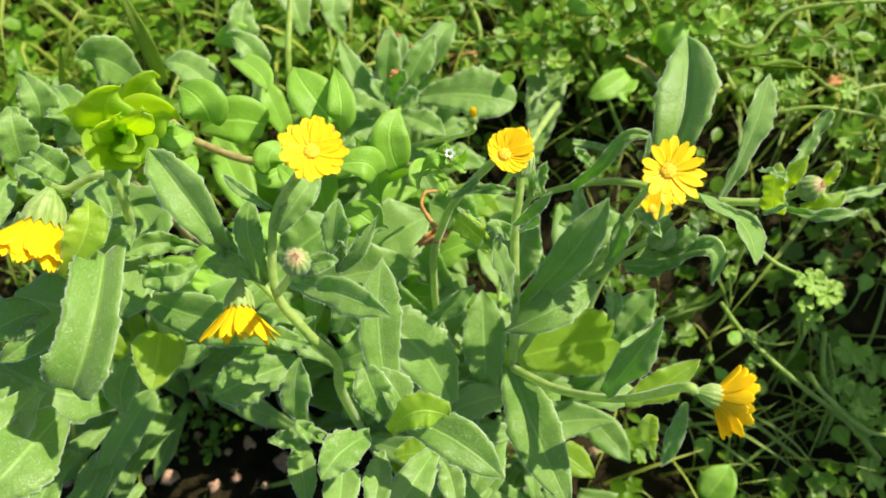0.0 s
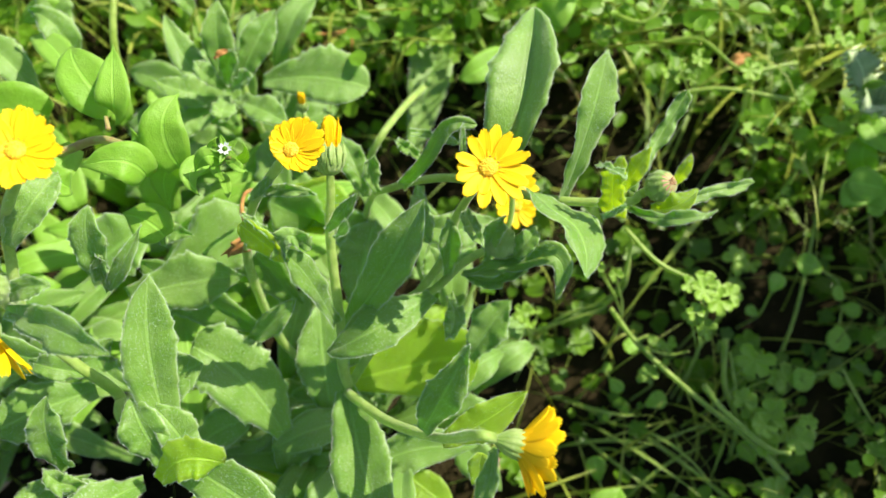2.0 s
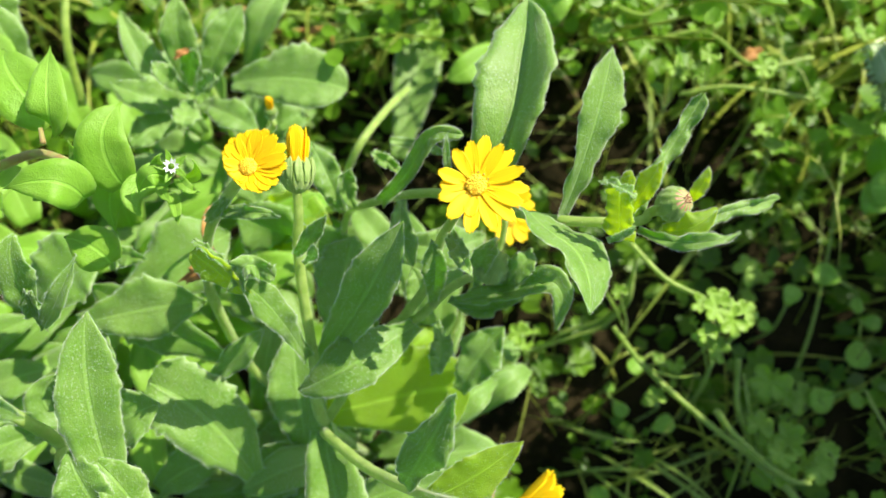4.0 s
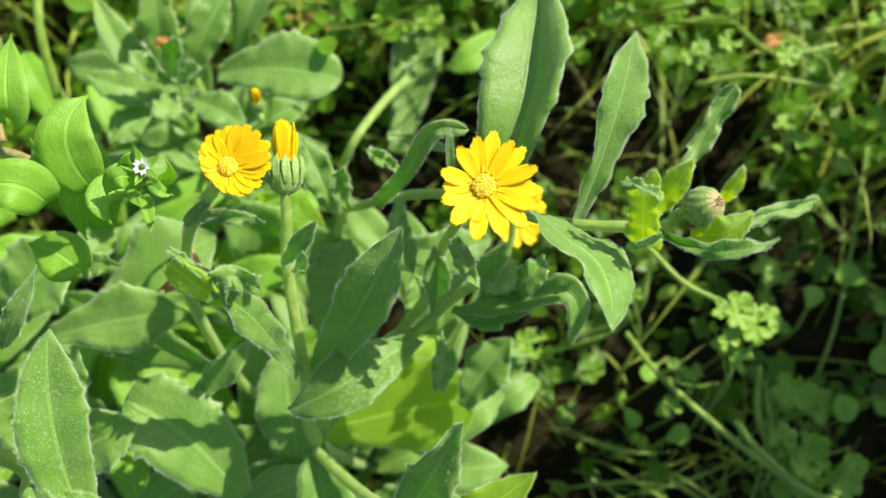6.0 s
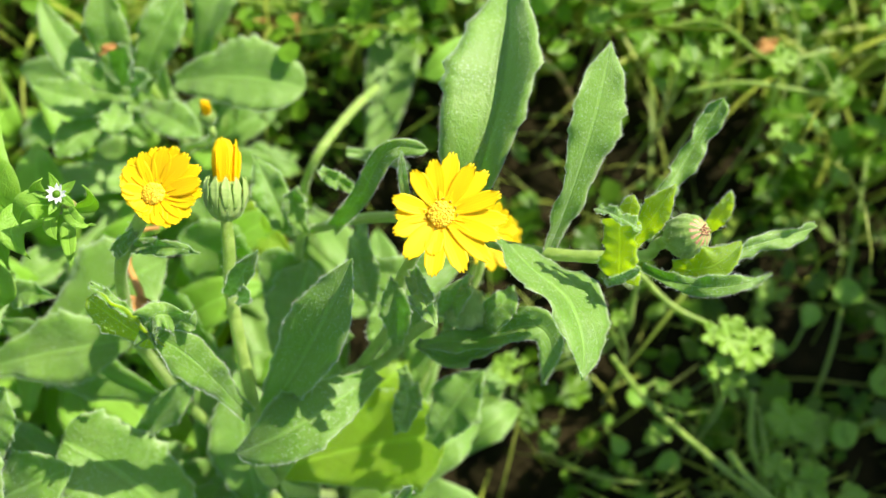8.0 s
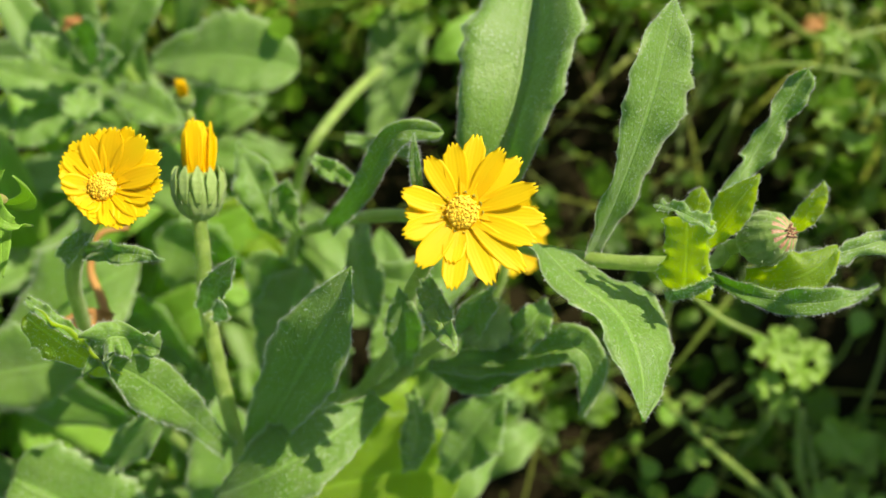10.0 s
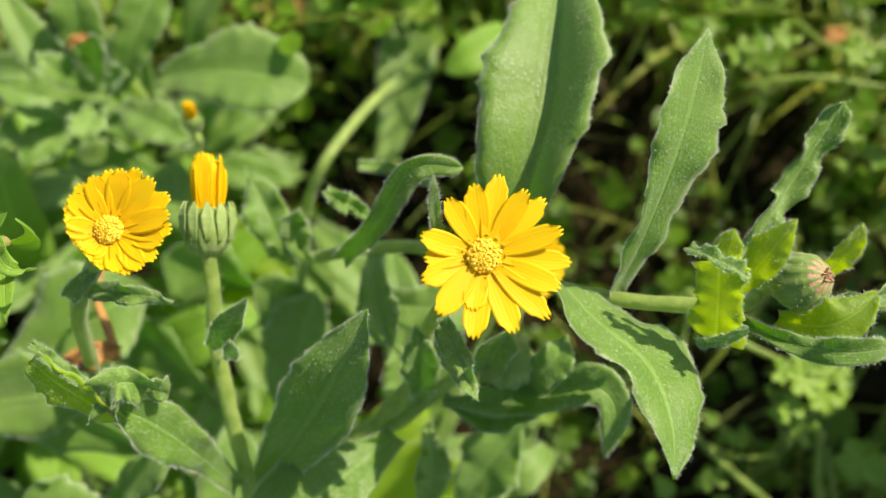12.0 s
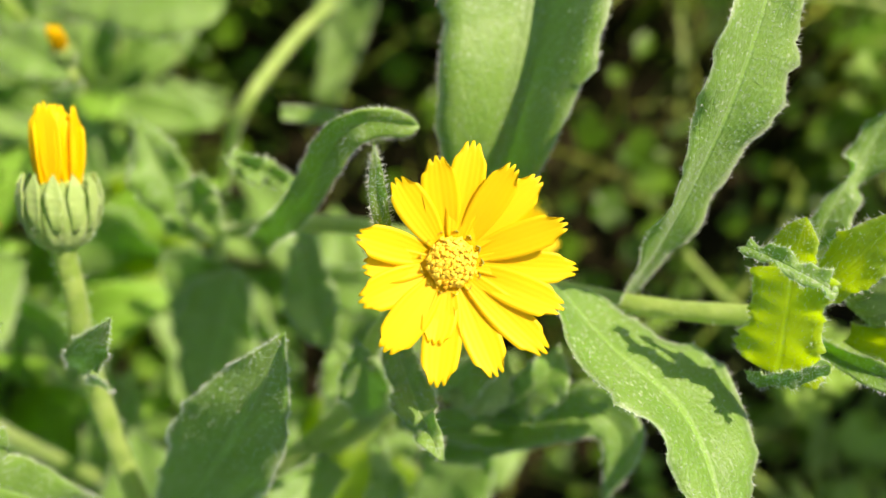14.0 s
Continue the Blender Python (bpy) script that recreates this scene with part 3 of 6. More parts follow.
def clod(at, size):
    rng = random.Random(round(at[0] * 1e5))
    verts, faces = [], []
    rings, sides = 7, 10
    for i in range(rings + 1):
        a = math.pi * i / rings
        for k in range(sides):
            b = 2 * math.pi * k / sides
            p = Vector((math.sin(a) * math.cos(b), math.sin(a) * math.sin(b), 0.7 * math.cos(a)))
            p *= size / 2 * (1 + 0.7 * noise.noise(p * 1.7 + Vector(at) * 90))
            verts.append(np.array(p) + np.array(at))
    for i in range(rings):
        for k in range(sides):
            p, q = i * sides + k, i * sides + (k + 1) % sides
            faces.append((p, p + sides, q + sides, q))
    ob = new("soil_clod", mesh_of("soil_clod", np.array(verts) - np.array(at), faces, [clod_brown]))
    ob.location = at
    tagged(ob, "crumbly pale brown lump of dry soil", "soil clod", "clods on the bare soil")


# ---- ground ----
def ground():
    """One sheet of soil: fine and uneven by the plants, coarse towards the horizon."""
    near = [-0.6 + 1.2 * i / 120 for i in range(121)]
    far = [0.7, 0.9, 1.3, 2, 3.5, 7, 15, 40, 100, 200]
    line = [-a for a in far[::-1]] + near + far
    verts, faces = [], []
    for yy in line:
        for xx in line:
            p = Vector((xx + 0.05, yy + 0.15, 0))
            z = 0.010 * noise.noise(p * 14) + 0.005 * noise.noise(p * 45) + 0.002 * noise.noise(p * 130) - 0.006 if max(abs(xx), abs(yy)) < 0.65 else -0.006
            verts.append((p.x, p.y, z))
    n = len(line)
    for j in range(n - 1):
        for i in range(n - 1):
            a = j * n + i
            faces.append((a, a + 1, a + n + 1, a + n))
    tagged(new("ground", mesh_of("ground", verts, faces, [soil])), "crumbly bare soil, coloured dark for the shade under the plants", "soil", "", "structure")


ground()

# ---- the marigold with the fully open flower ----
main = thing("marigold_plant", (0.04, 0.085, 0), "hairy grey-green marigold plant with open yellow flowers and buds", "flower plant")
stem(main, [(0.04, 0.085, -0.005), (0.0346, 0.0845, 0.12), (0.0341, 0.1001, 0.145), (0.0329, 0.1217, 0.168), (0.0341, 0.1315, 0.1785), (0.0343, 0.1365, 0.1830)], 0.0019, 0.0013, marigold_stem, "stem")
stem(main, [(0.0344, 0.0816, 0.122), (0.0499, 0.0689, 0.142), (0.0663, 0.0599, 0.172), (0.075, 0.0556, 0.212), (0.0793, 0.0547, 0.2111)], 0.0016, 0.0012, marigold_stem, "stem")
stem(main, [(0.0346, 0.0845, 0.12), (0.0545, 0.1084, 0.14), (0.0647, 0.1112, 0.146), (0.0745, 0.1175, 0.155), (0.0846, 0.1212, 0.1612), (0.0852, 0.1201, 0.1656)], 0.0016, 0.0012, marigold_stem, "stem")
stem(main, [(0.0563, 0.1089, 0.138), (0.069, 0.1186, 0.16), (0.0722, 0.1243, 0.178), (0.0798, 0.1304, 0.1936), (0.0802, 0.1295, 0.198)], 0.0015, 0.0011, marigold_stem, "stem")
stem(main, [(0.0292, 0.0937, 0.08), (0.0336, 0.1361, 0.09), (0.0408, 0.1493, 0.13), (0.0494, 0.1465, 0.15), (0.0714, 0.141, 0.17), (0.0983, 0.1281, 0.182), (0.12, 0.1234, 0.19), (0.1251, 0.1263, 0.1886), (0.1272, 0.1259, 0.1926)], 0.0012, 0.0013, marigold_stem, "stem")
stem(main, [(0.0297, 0.0926, 0.08), (0.0066, 0.1051, 0.09), (0.0026, 0.1187, 0.14), (0.0061, 0.1249, 0.163), (0.0117, 0.1292, 0.18), (0.0235, 0.1340, 0.1985), (0.0268, 0.1336, 0.2035)], 0.0016, 0.0013, marigold_stem, "stem")
leaf(main, (0.0855, 0.1390, 0.174), (0.0930, 0.1595, 0.189), (0.0983, 0.1941, 0.1855), 0.0305, (-0.30, -0.12, 0.93), 50, "lance", marigold_leaf, 0.2, 1)
leaf(main, (0.1036, 0.1276, 0.183), (0.1090, 0.1410, 0.2035), (0.1135, 0.1583, 0.2145), 0.0136, (0.45, -0.50, 0.74), 6, "spoon", marigold_leaf, 0.35, 1)
leaf(main, (0.0945, 0.1285, 0.186), [(0.0985, 0.1205, 0.1925), (0.1046, 0.1130, 0.1960), (0.1063, 0.1040, 0.1985)], (0.1053, 0.0968, 0.2005), 0.0188, (0.5, 0.40, 0.76), 4, "point", marigold_leaf, 0.35, 1)
leaf(main, (0.1147, 0.1164, 0.1970), (0.1143, 0.1215, 0.2015), (0.1141, 0.1264, 0.2046), 0.0084, (-0.75, -0.5, 0.43), 2, "tongue", marigold_leaf_thin, 0.3, 1)
leaf(main, (0.1106, 0.1291, 0.2028), (0.1136, 0.1258, 0.2064), (0.1176, 0.1232, 0.2062), 0.0030, (-0.2, 0.3, 0.93), 24, "strap", marigold_leaf, 1.2, 1)
leaf(main, (0.1120, 0.1165, 0.1960), (0.1142, 0.1158, 0.2000), (0.1172, 0.1168, 0.2035), 0.0020, (-0.3, -0.4, 0.86), 20, "strap", marigold_leaf, 1.2, 1)
leaf(main, (0.1298, 0.1219, 0.19), (0.1402, 0.1228, 0.196), (0.1581, 0.1288, 0.191), 0.0046, (0.1, -0.52, 0.85), 26, "strap", marigold_leaf, 1.6, 1)
leaf(main, (0.1213, 0.1212, 0.19), (0.1299, 0.1138, 0.2), (0.142, 0.1155, 0.202), 0.0048, (-0.51, -0.06, 0.86), 26, "lance", marigold_leaf, 1.4, 1)
leaf(main, (0.1224, 0.1279, 0.188), [(0.1270, 0.1365, 0.1930), (0.1318, 0.1430, 0.1935)], (0.1393, 0.1540, 0.1998), 0.0056, (0.13, -0.25, 0.96), 24, "strap", marigold_leaf, 1.6, 1)
leaf(main, (0.1328, 0.1268, 0.192), (0.1351, 0.1285, 0.199), (0.1365, 0.1322, 0.203), 0.0035, (-0.5, -0.7, 0.51), 15, "lance", marigold_leaf_thin, 0.5, 1)
leaf(main, (0.1180, 0.1232, 0.197), (0.1205, 0.1266, 0.2045), (0.1238, 0.1307, 0.2096), 0.0052, (-0.75, -0.55, 0.35), 10, "lance", marigold_leaf_thin, 0.4, 1)
leaf(main, (0.1178, 0.1240, 0.194), (0.1172, 0.1280, 0.1990), (0.1180, 0.1322, 0.2018), 0.0052, (-0.75, -0.5, 0.42), 10, "lance", marigold_leaf_thin, 0.4, 1)
leaf(main, (0.1274, 0.1211, 0.19), (0.1314, 0.1181, 0.199), (0.1382, 0.1223, 0.2), 0.0072, (-0.67, -0.09, 0.74), 20, "lance", marigold_leaf_thin, 0.5, 1)
leaf(main, (0.0552, 0.1412, 0.165), [(0.0625, 0.1415, 0.180), (0.0700, 0.1462, 0.1945)], (0.0782, 0.1468, 0.1940), 0.0056, (-0.28, -0.70, 0.66), 26, "strap", marigold_leaf, 0.6, 1)
leaf(main, (0.0617, 0.1466, 0.172), (0.0574, 0.1474, 0.178), (0.0533, 0.1478, 0.183), 0.0046, (0.56, -0.66, 0.5), 25, "lance", marigold_leaf, 1.2, 1)
leaf(main, (0.0572, 0.163, 0.16), (0.0653, 0.1627, 0.158), (0.0735, 0.1583, 0.16), 0.0030, (-0.13, -0.43, 0.89), 10, "strap", marigold_leaf, 0.5, 1)
leaf(main, (0.0342, 0.1003, 0.135), (0.0509, 0.1097, 0.172), (0.0627, 0.1235, 0.1930), 0.0150, (-0.44, -0.73, 0.52), 16, "lance", marigold_leaf, 0.35, 1)
leaf(main, (0.0643, 0.1083, 0.15), (0.0474, 0.0957, 0.157), (0.0301, 0.0907, 0.145), 0.0158, (0.08, 0.12, 0.99), 4, "lance", marigold_leaf, 0.3, 1)
leaf(main, (0.0319, 0.0902, 0.1), (0.0596, 0.0954, 0.105), (0.081, 0.0969, 0.112), 0.0279, (-0.2, -0.23, 0.95), 10, "round", marigold_leaf_thin, 0.1, 1)
leaf(main, (0.0339, 0.0829, 0.12), (0.0406, 0.0584, 0.13), (0.0516, 0.0259, 0.146), 0.0221, (-0.27, 0.33, 0.9), 14, "lance", marigold_leaf, 0.5, 1)
leaf(main, (0.0615, 0.0625, 0.168), (0.0680, 0.0700, 0.188), (0.0746, 0.0790, 0.2028), 0.0112, (-0.1, -0.45, 0.89), 12, "point", marigold_leaf, 0.7, 1)
leaf(main, (0.0671, 0.0588, 0.172), (0.0772, 0.0627, 0.178), (0.0907, 0.071, 0.182), 0.0105, (-0.2, -0.37, 0.91), 18, "lance", marigold_leaf_thin, 0.4, 1)
leaf(main, (0.0801, 0.0544, 0.196), (0.079, 0.0467, 0.188), (0.0752, 0.037, 0.18), 0.0067, (-0.41, -0.55, 0.73), 28, "lance", marigold_leaf, 0.8, 1)
leaf(main, (0.079, 0.0567, 0.16), (0.0783, 0.0507, 0.155), (0.0813, 0.0446, 0.15), 0.0068, (-0.18, -0.65, 0.74), 20, "ovate", marigold_leaf_thin, 0.5, 1)
leaf(main, (0.0326, 0.1229, 0.172), (0.0381, 0.1227, 0.184), (0.0437, 0.1261, 0.192), 0.0052, (-0.42, -0.83, 0.37), 25, "lance", marigold_leaf, 0.5, 1)
leaf(main, (0.0342, 0.121, 0.17), (0.0386, 0.1198, 0.18), (0.0395, 0.1208, 0.186), 0.0029, (-0.41, -0.91, 0.12), 10, "lance", marigold_leaf, 0.5, 1)
leaf(main, (0.011, 0.131, 0.18), (0.0215, 0.1282, 0.19), (0.0322, 0.1258, 0.192), 0.0042, (-0.52, -0.35, 0.78), 25, "lance", marigold_leaf, 1.2, 1)
leaf(main, (0.0096, 0.1301, 0.178), (0.0153, 0.1286, 0.19), (0.0196, 0.1333, 0.19), 0.0034, (-0.33, -0.81, 0.49), 20, "lance", marigold_leaf, 0.5, 1)
leaf(main, (0.0232, 0.1082, 0.184), (0.0170, 0.1122, 0.1905), (0.0110, 0.1168, 0.1925), 0.0086, (-0.45, -0.5, 0.74), 10, "round", marigold_leaf_thin, 0.3, 1)
leaf(main, (0.0224, 0.1112, 0.1885), (0.0170, 0.1150, 0.1935), (0.0118, 0.1190, 0.1940), 0.0026, (0.3, 0.1, 0.95), 24, "strap", marigold_leaf, 1.5, 1)
leaf(main, (0.0330, 0.0992, 0.149), [(0.0300, 0.1040, 0.165), (0.0262, 0.1082, 0.1785)], (0.0215, 0.1108, 0.1890), 0.0104, (0.35, -0.1, 0.93), 10, "spoon", marigold_leaf, 0.6, 1)
leaf(main, (0.0222, 0.1098, 0.1870), (0.0250, 0.1130, 0.1925), (0.0297, 0.1126, 0.1840), 0.0066, (-0.1, -0.3, 0.95), 26, "strap", marigold_leaf, 1.6, 1)
leaf(main, (0.0745, 0.1139, 0.155), [(0.0890, 0.1125, 0.1665), (0.1000, 0.1138, 0.1725), (0.1043, 0.1095, 0.1715)], (0.1026, 0.1016, 0.1660), 0.0078, (-0.28, 0.18, 0.94), 16, "lance", marigold_leaf, 0.9, 1)
leaf(main, (0.0745, 0.1157, 0.152), (0.0837, 0.1101, 0.158), (0.0951, 0.113, 0.165), 0.0063, (-0.53, 0.07, 0.85), 25, "lance", marigold_leaf, 1.2, 1)
leaf(main, (0.0745, 0.1245, 0.182), (0.0763, 0.1170, 0.1885), (0.0792, 0.1092, 0.1920), 0.0056, (-0.25, 0.02, 0.97), 22, "lance", marigold_leaf, 1.1, 1)
leaf(main, (0.0821, 0.1166, 0.16), (0.0831, 0.119, 0.178), (0.0871, 0.1233, 0.18), 0.0073, (-0.34, -0.86, 0.37), 30, "lance", marigold_leaf, 0.5, 1)
leaf(main, (0.088, 0.1147, 0.16), (0.0922, 0.1167, 0.172), (0.0971, 0.1228, 0.172), 0.0084, (-0.38, -0.61, 0.69), 30, "lance", marigold_leaf, 0.5, 1)
leaf(main, (0.07, 0.111, 0.14), (0.0717, 0.1013, 0.145), (0.0686, 0.0935, 0.148), 0.0075, (0.05, 0.41, 0.91), 22, "lance", marigold_leaf, 1.1, 1)
leaf(main, (0.0774, 0.0941, 0.118), (0.0837, 0.103, 0.126), (0.0916, 0.1116, 0.132), 0.0147, (-0.5, -0.42, 0.76), 14, "lance", marigold_leaf, 0.5, 1)
leaf(main, (0.0692, 0.1146, 0.15), (0.0703, 0.1185, 0.168), (0.0696, 0.1243, 0.178), 0.0079, (-0.01, -0.94, 0.33), 26, "lance", marigold_leaf, 0.5, 1)
leaf(main, (0.0615, 0.114, 0.13), (0.0655, 0.1203, 0.138), (0.0629, 0.1288, 0.142), 0.0099, (-0.01, -0.63, 0.78), 14, "lance", marigold_leaf, 0.5, 1)
leaf(main, (0.0557, 0.1437, 0.13), (0.0714, 0.14, 0.128), (0.0875, 0.1452, 0.125), 0.0145, (-0.5, -0.42, 0.76), 10, "lance", marigold_leaf, 0.5, 1)
leaf(main, (0.0343, 0.1169, 0.11), (0.0391, 0.1328, 0.12), (0.0433, 0.1459, 0.125), 0.0222, (-0.5, -0.42, 0.76), 10, "lance", marigold_leaf, 0.5, 1)
leaf(main, (0.0526, 0.1251, 0.11), (0.0362, 0.1433, 0.115), (0.0261, 0.1489, 0.118), 0.0190, (-0.5, -0.42, 0.76), 10, "lance", marigold_leaf, 0.5, 1)
leaf(main, (0.0415, 0.146, 0.145), (0.0387, 0.1526, 0.155), (0.0328, 0.165, 0.155), 0.0101, (0.12, -0.42, 0.9), 20, "lance", marigold_leaf, 0.9, 1)
leaf(main, (0.0457, 0.1454, 0.15), (0.0437, 0.1501, 0.158), (0.0461, 0.1516, 0.165), 0.0083, (0.45, -0.83, 0.33), 30, "lance", marigold_leaf, 0.5, 1)
leaf(main, (0.0604, 0.1476, 0.15), (0.0604, 0.1356, 0.15), (0.064, 0.1259, 0.15), 0.0094, (-0.02, -0, 1), 20, "lance", marigold_leaf, 0.5, 1)
leaf(main, (0, 0.1094, 0.1), (-0.0233, 0.1196, 0.115), (-0.0457, 0.1317, 0.122), 0.0207, (-0.5, -0.42, 0.76), 12, "lance", marigold_leaf, 0.5, 1)
leaf(main, (-0.0012, 0.0971, 0.128), (0.0095, 0.1022, 0.138), (0.0188, 0.1091, 0.145), 0.0087, (-0.26, -0.62, 0.74), 20, "lance", marigold_leaf, 0.5, 1)
leaf(main, (0.0248, 0.0775, 0.09), (0.0237, 0.096, 0.108), (0.0225, 0.116, 0.118), 0.0202, (0.2, -0.57, 0.8), 10, "lance", marigold_leaf, 0.5, 1)
leaf(main, (0.0097, 0.0702, 0.105), (-0.0012, 0.0859, 0.128), (-0.0174, 0.0959, 0.135), 0.0254, (0.5, -0.38, 0.78), 10, "round", marigold_leaf, 0.15, 1)
leaf(main, (0.0099, 0.1228, 0.09), (-0.0041, 0.138, 0.1), (-0.0141, 0.1455, 0.105), 0.0218, (-0.5, -0.42, 0.76), 8, "lance", marigold_leaf, 0.5, 1)
leaf(main, (0.0218, 0.1553, 0.09), (0.0109, 0.1567, 0.105), (-0.0011, 0.1595, 0.11), 0.0239, (-0.5, -0.42, 0.76), 8, "lance", marigold_leaf, 0.5, 1)
leaf(main, (0.0073, 0.0585, 0.08), (0.0127, 0.0717, 0.09), (0.0255, 0.0789, 0.095), 0.0208, (-0.13, -0.51, 0.85), 10, "lance", marigold_leaf, 0.5, 1)
leaf(main, (0.0366, 0.056, 0.08), (0.0536, 0.0655, 0.085), (0.0805, 0.0666, 0.09), 0.0172, (-0.19, -0.14, 0.97), 12, "lance", marigold_leaf, 0.5, 1)
leaf(main, (0.0745, 0.1300, 0.197), (0.0737, 0.1340, 0.2050), (0.0735, 0.1382, 0.2114), 0.0019, (0.07, -0.51, 0.86), 12, "lance", marigold_leaf, 0.5, 1)

# ---- the marigold with flowers on nodding stalks ----
second = thing("marigold_plant", (-0.03, 0.062, 0), "hairy marigold plant with nodding yellow flowers over bare soil", "flower plant")
stem(second, [(-0.03, 0.062, -0.005), (-0.0304, 0.0669, 0.14), (-0.0313, 0.0757, 0.157), (-0.0397, 0.0825, 0.17), (-0.0482, 0.0919, 0.185), (-0.0477, 0.1061, 0.2), (-0.0435, 0.1126, 0.212), (-0.0327, 0.1181, 0.2279), (-0.0313, 0.1178, 0.2321)], 0.002, 0.0012, marigold_stem, "stem")
stem(second, [(-0.0397, 0.0825, 0.17), (-0.0534, 0.0956, 0.18), (-0.0609, 0.1006, 0.183), (-0.0598, 0.0877, 0.186), (-0.0605, 0.1005, 0.1884), (-0.0605, 0.0963, 0.187)], 0.0014, 0.0011, marigold_stem, "stem")
stem(second, [(-0.0482, 0.0919, 0.185), (-0.0375, 0.0873, 0.215), (-0.0338, 0.086, 0.223), (-0.0333, 0.086, 0.2274)], 0.0013, 0.0011, marigold_stem, "stem")
leaf(second, (-0.0105, 0.0573, 0.16), (-0.0143, 0.0817, 0.18), (-0.0128, 0.1022, 0.192), 0.0166, (0.41, -0.51, 0.75), 18, "lance", marigold_leaf, 0.4, 1)
leaf(second, (-0.0032, 0.0528, 0.158), (-0.0083, 0.0623, 0.168), (-0.0151, 0.0699, 0.172), 0.0117, (0.5, -0.31, 0.81), 14, "lance", marigold_leaf, 0.5, 1)
leaf(second, (-0.0405, 0.0539, 0.162), (-0.0415, 0.0608, 0.176), (-0.0385, 0.0699, 0.186), 0.0113, (0.2, -0.82, 0.53), 22, "lance", marigold_leaf, 0.5, 1)
leaf(second, (-0.0174, 0.0488, 0.165), (-0.0251, 0.0418, 0.176), (-0.0309, 0.0329, 0.178), 0.0140, (0.5, 0.25, 0.83), 20, "lance", marigold_leaf, 0.7, 1)
leaf(second, (-0.0366, 0.0507, 0.158), (-0.0424, 0.0473, 0.168), (-0.0505, 0.0461, 0.17), 0.0083, (0.66, -0.01, 0.75), 25, "lance", marigold_leaf, 1.3, 1)
leaf(second, (-0.0333, 0.0494, 0.16), (-0.0371, 0.0486, 0.172), (-0.0413, 0.0525, 0.176), 0.0075, (0.78, -0.42, 0.47), 30, "lance", marigold_leaf, 1.5, 1)
leaf(second, (-0.0102, 0.0487, 0.172), (-0.0014, 0.0534, 0.184), (0.0087, 0.0529, 0.18), 0.0115, (-0.32, -0.27, 0.91), 14, "round", marigold_leaf_thin, 0.5, 1)
leaf(second, (-0.0088, 0.0549, 0.168), (0.0101, 0.0461, 0.178), (0.0266, 0.0337, 0.176), 0.0152, (-0.23, -0.01, 0.97), 12, "lance", marigold_leaf, 0.3, 1)
leaf(second, (-0.0104, 0.0444, 0.14), (-0.0021, 0.0462, 0.142), (0.0056, 0.0462, 0.142), 0.0124, (-0.11, -0.14, 0.98), 8, "round", marigold_leaf_thin, 0.5, 1)
leaf(second, (-0.0457, 0.0503, 0.14), (-0.0421, 0.0392, 0.15), (-0.0384, 0.0258, 0.155), 0.0109, (0.03, 0.53, 0.85), 16, "lance", marigold_leaf, 0.5, 1)
leaf(second, (-0.0275, 0.0431, 0.15), (-0.0267, 0.0327, 0.16), (-0.0262, 0.02, 0.165), 0.0132, (0.13, 0.55, 0.83), 14, "lance", marigold_leaf, 0.5, 1)
leaf(second, (-0.0157, 0.0451, 0.15), (-0.0149, 0.0351, 0.155), (-0.0167, 0.0203, 0.16), 0.0113, (0.12, 0.37, 0.92), 20, "lance", marigold_leaf, 0.5, 1)
leaf(second, (0.004, 0.0465, 0.14), (-0.0026, 0.0356, 0.15), (-0.0106, 0.0205, 0.155), 0.0144, (0.3, 0.34, 0.89), 16, "lance", marigold_leaf, 0.5, 1)
leaf(second, (0.0059, 0.0457, 0.13), (0.0101, 0.0371, 0.135), (0.0122, 0.025, 0.14), 0.0106, (-0.15, 0.39, 0.91), 16, "lance", marigold_leaf, 0.5, 1)
leaf(second, (-0.0131, 0.0549, 0.162), (-0.0163, 0.0626, 0.172), (-0.02, 0.0712, 0.176), 0.0139, (0.26, -0.56, 0.78), 18, "lance", marigold_leaf, 0.5, 1)
leaf(second, (-0.0373, 0.0856, 0.215), (-0.0216, 0.0792, 0.224), (-0.0067, 0.0723, 0.225), 0.0102, (-0.42, -0.32, 0.85), 16, "lance", marigold_leaf, 0.4, 1)
leaf(second, (-0.0369, 0.0872, 0.218), (-0.0282, 0.0877, 0.226), (-0.0219, 0.0882, 0.226), 0.0059, (-0.39, -0.46, 0.8), 16, "lance", marigold_leaf, 0.5, 1)
leaf(second, (-0.0278, 0.1028, 0.18), (-0.0283, 0.1093, 0.197), (-0.0262, 0.1174, 0.205), 0.0098, (0.14, -0.86, 0.49), 18, "lance", marigold_leaf, 0.5, 1)
leaf(second, (-0.03, 0.1025, 0.178), (-0.0219, 0.1042, 0.19), (-0.0144, 0.1146, 0.198), 0.0052, (-0.24, -0.74, 0.63), 20, "lance", marigold_leaf, 0.5, 1)
leaf(second, (-0.029, 0.1025, 0.178), (-0.0278, 0.1049, 0.188), (-0.0259, 0.1068, 0.196), 0.0059, (0.01, -0.97, 0.23), 30, "lance", marigold_leaf, 1, 1)
leaf(second, (-0.0252, 0.1266, 0.15), (-0.0226, 0.1293, 0.155), (-0.0139, 0.1281, 0.155), 0.0080, (-0.3, -0.48, 0.82), 20, "lance", marigold_leaf, 0.5, 1)
leaf(second, (-0.0514, 0.0959, 0.185), (-0.0554, 0.1061, 0.2), (-0.0539, 0.1178, 0.205), 0.0104, (0.29, -0.63, 0.72), 22, "lance", marigold_leaf, 0.7, 1)
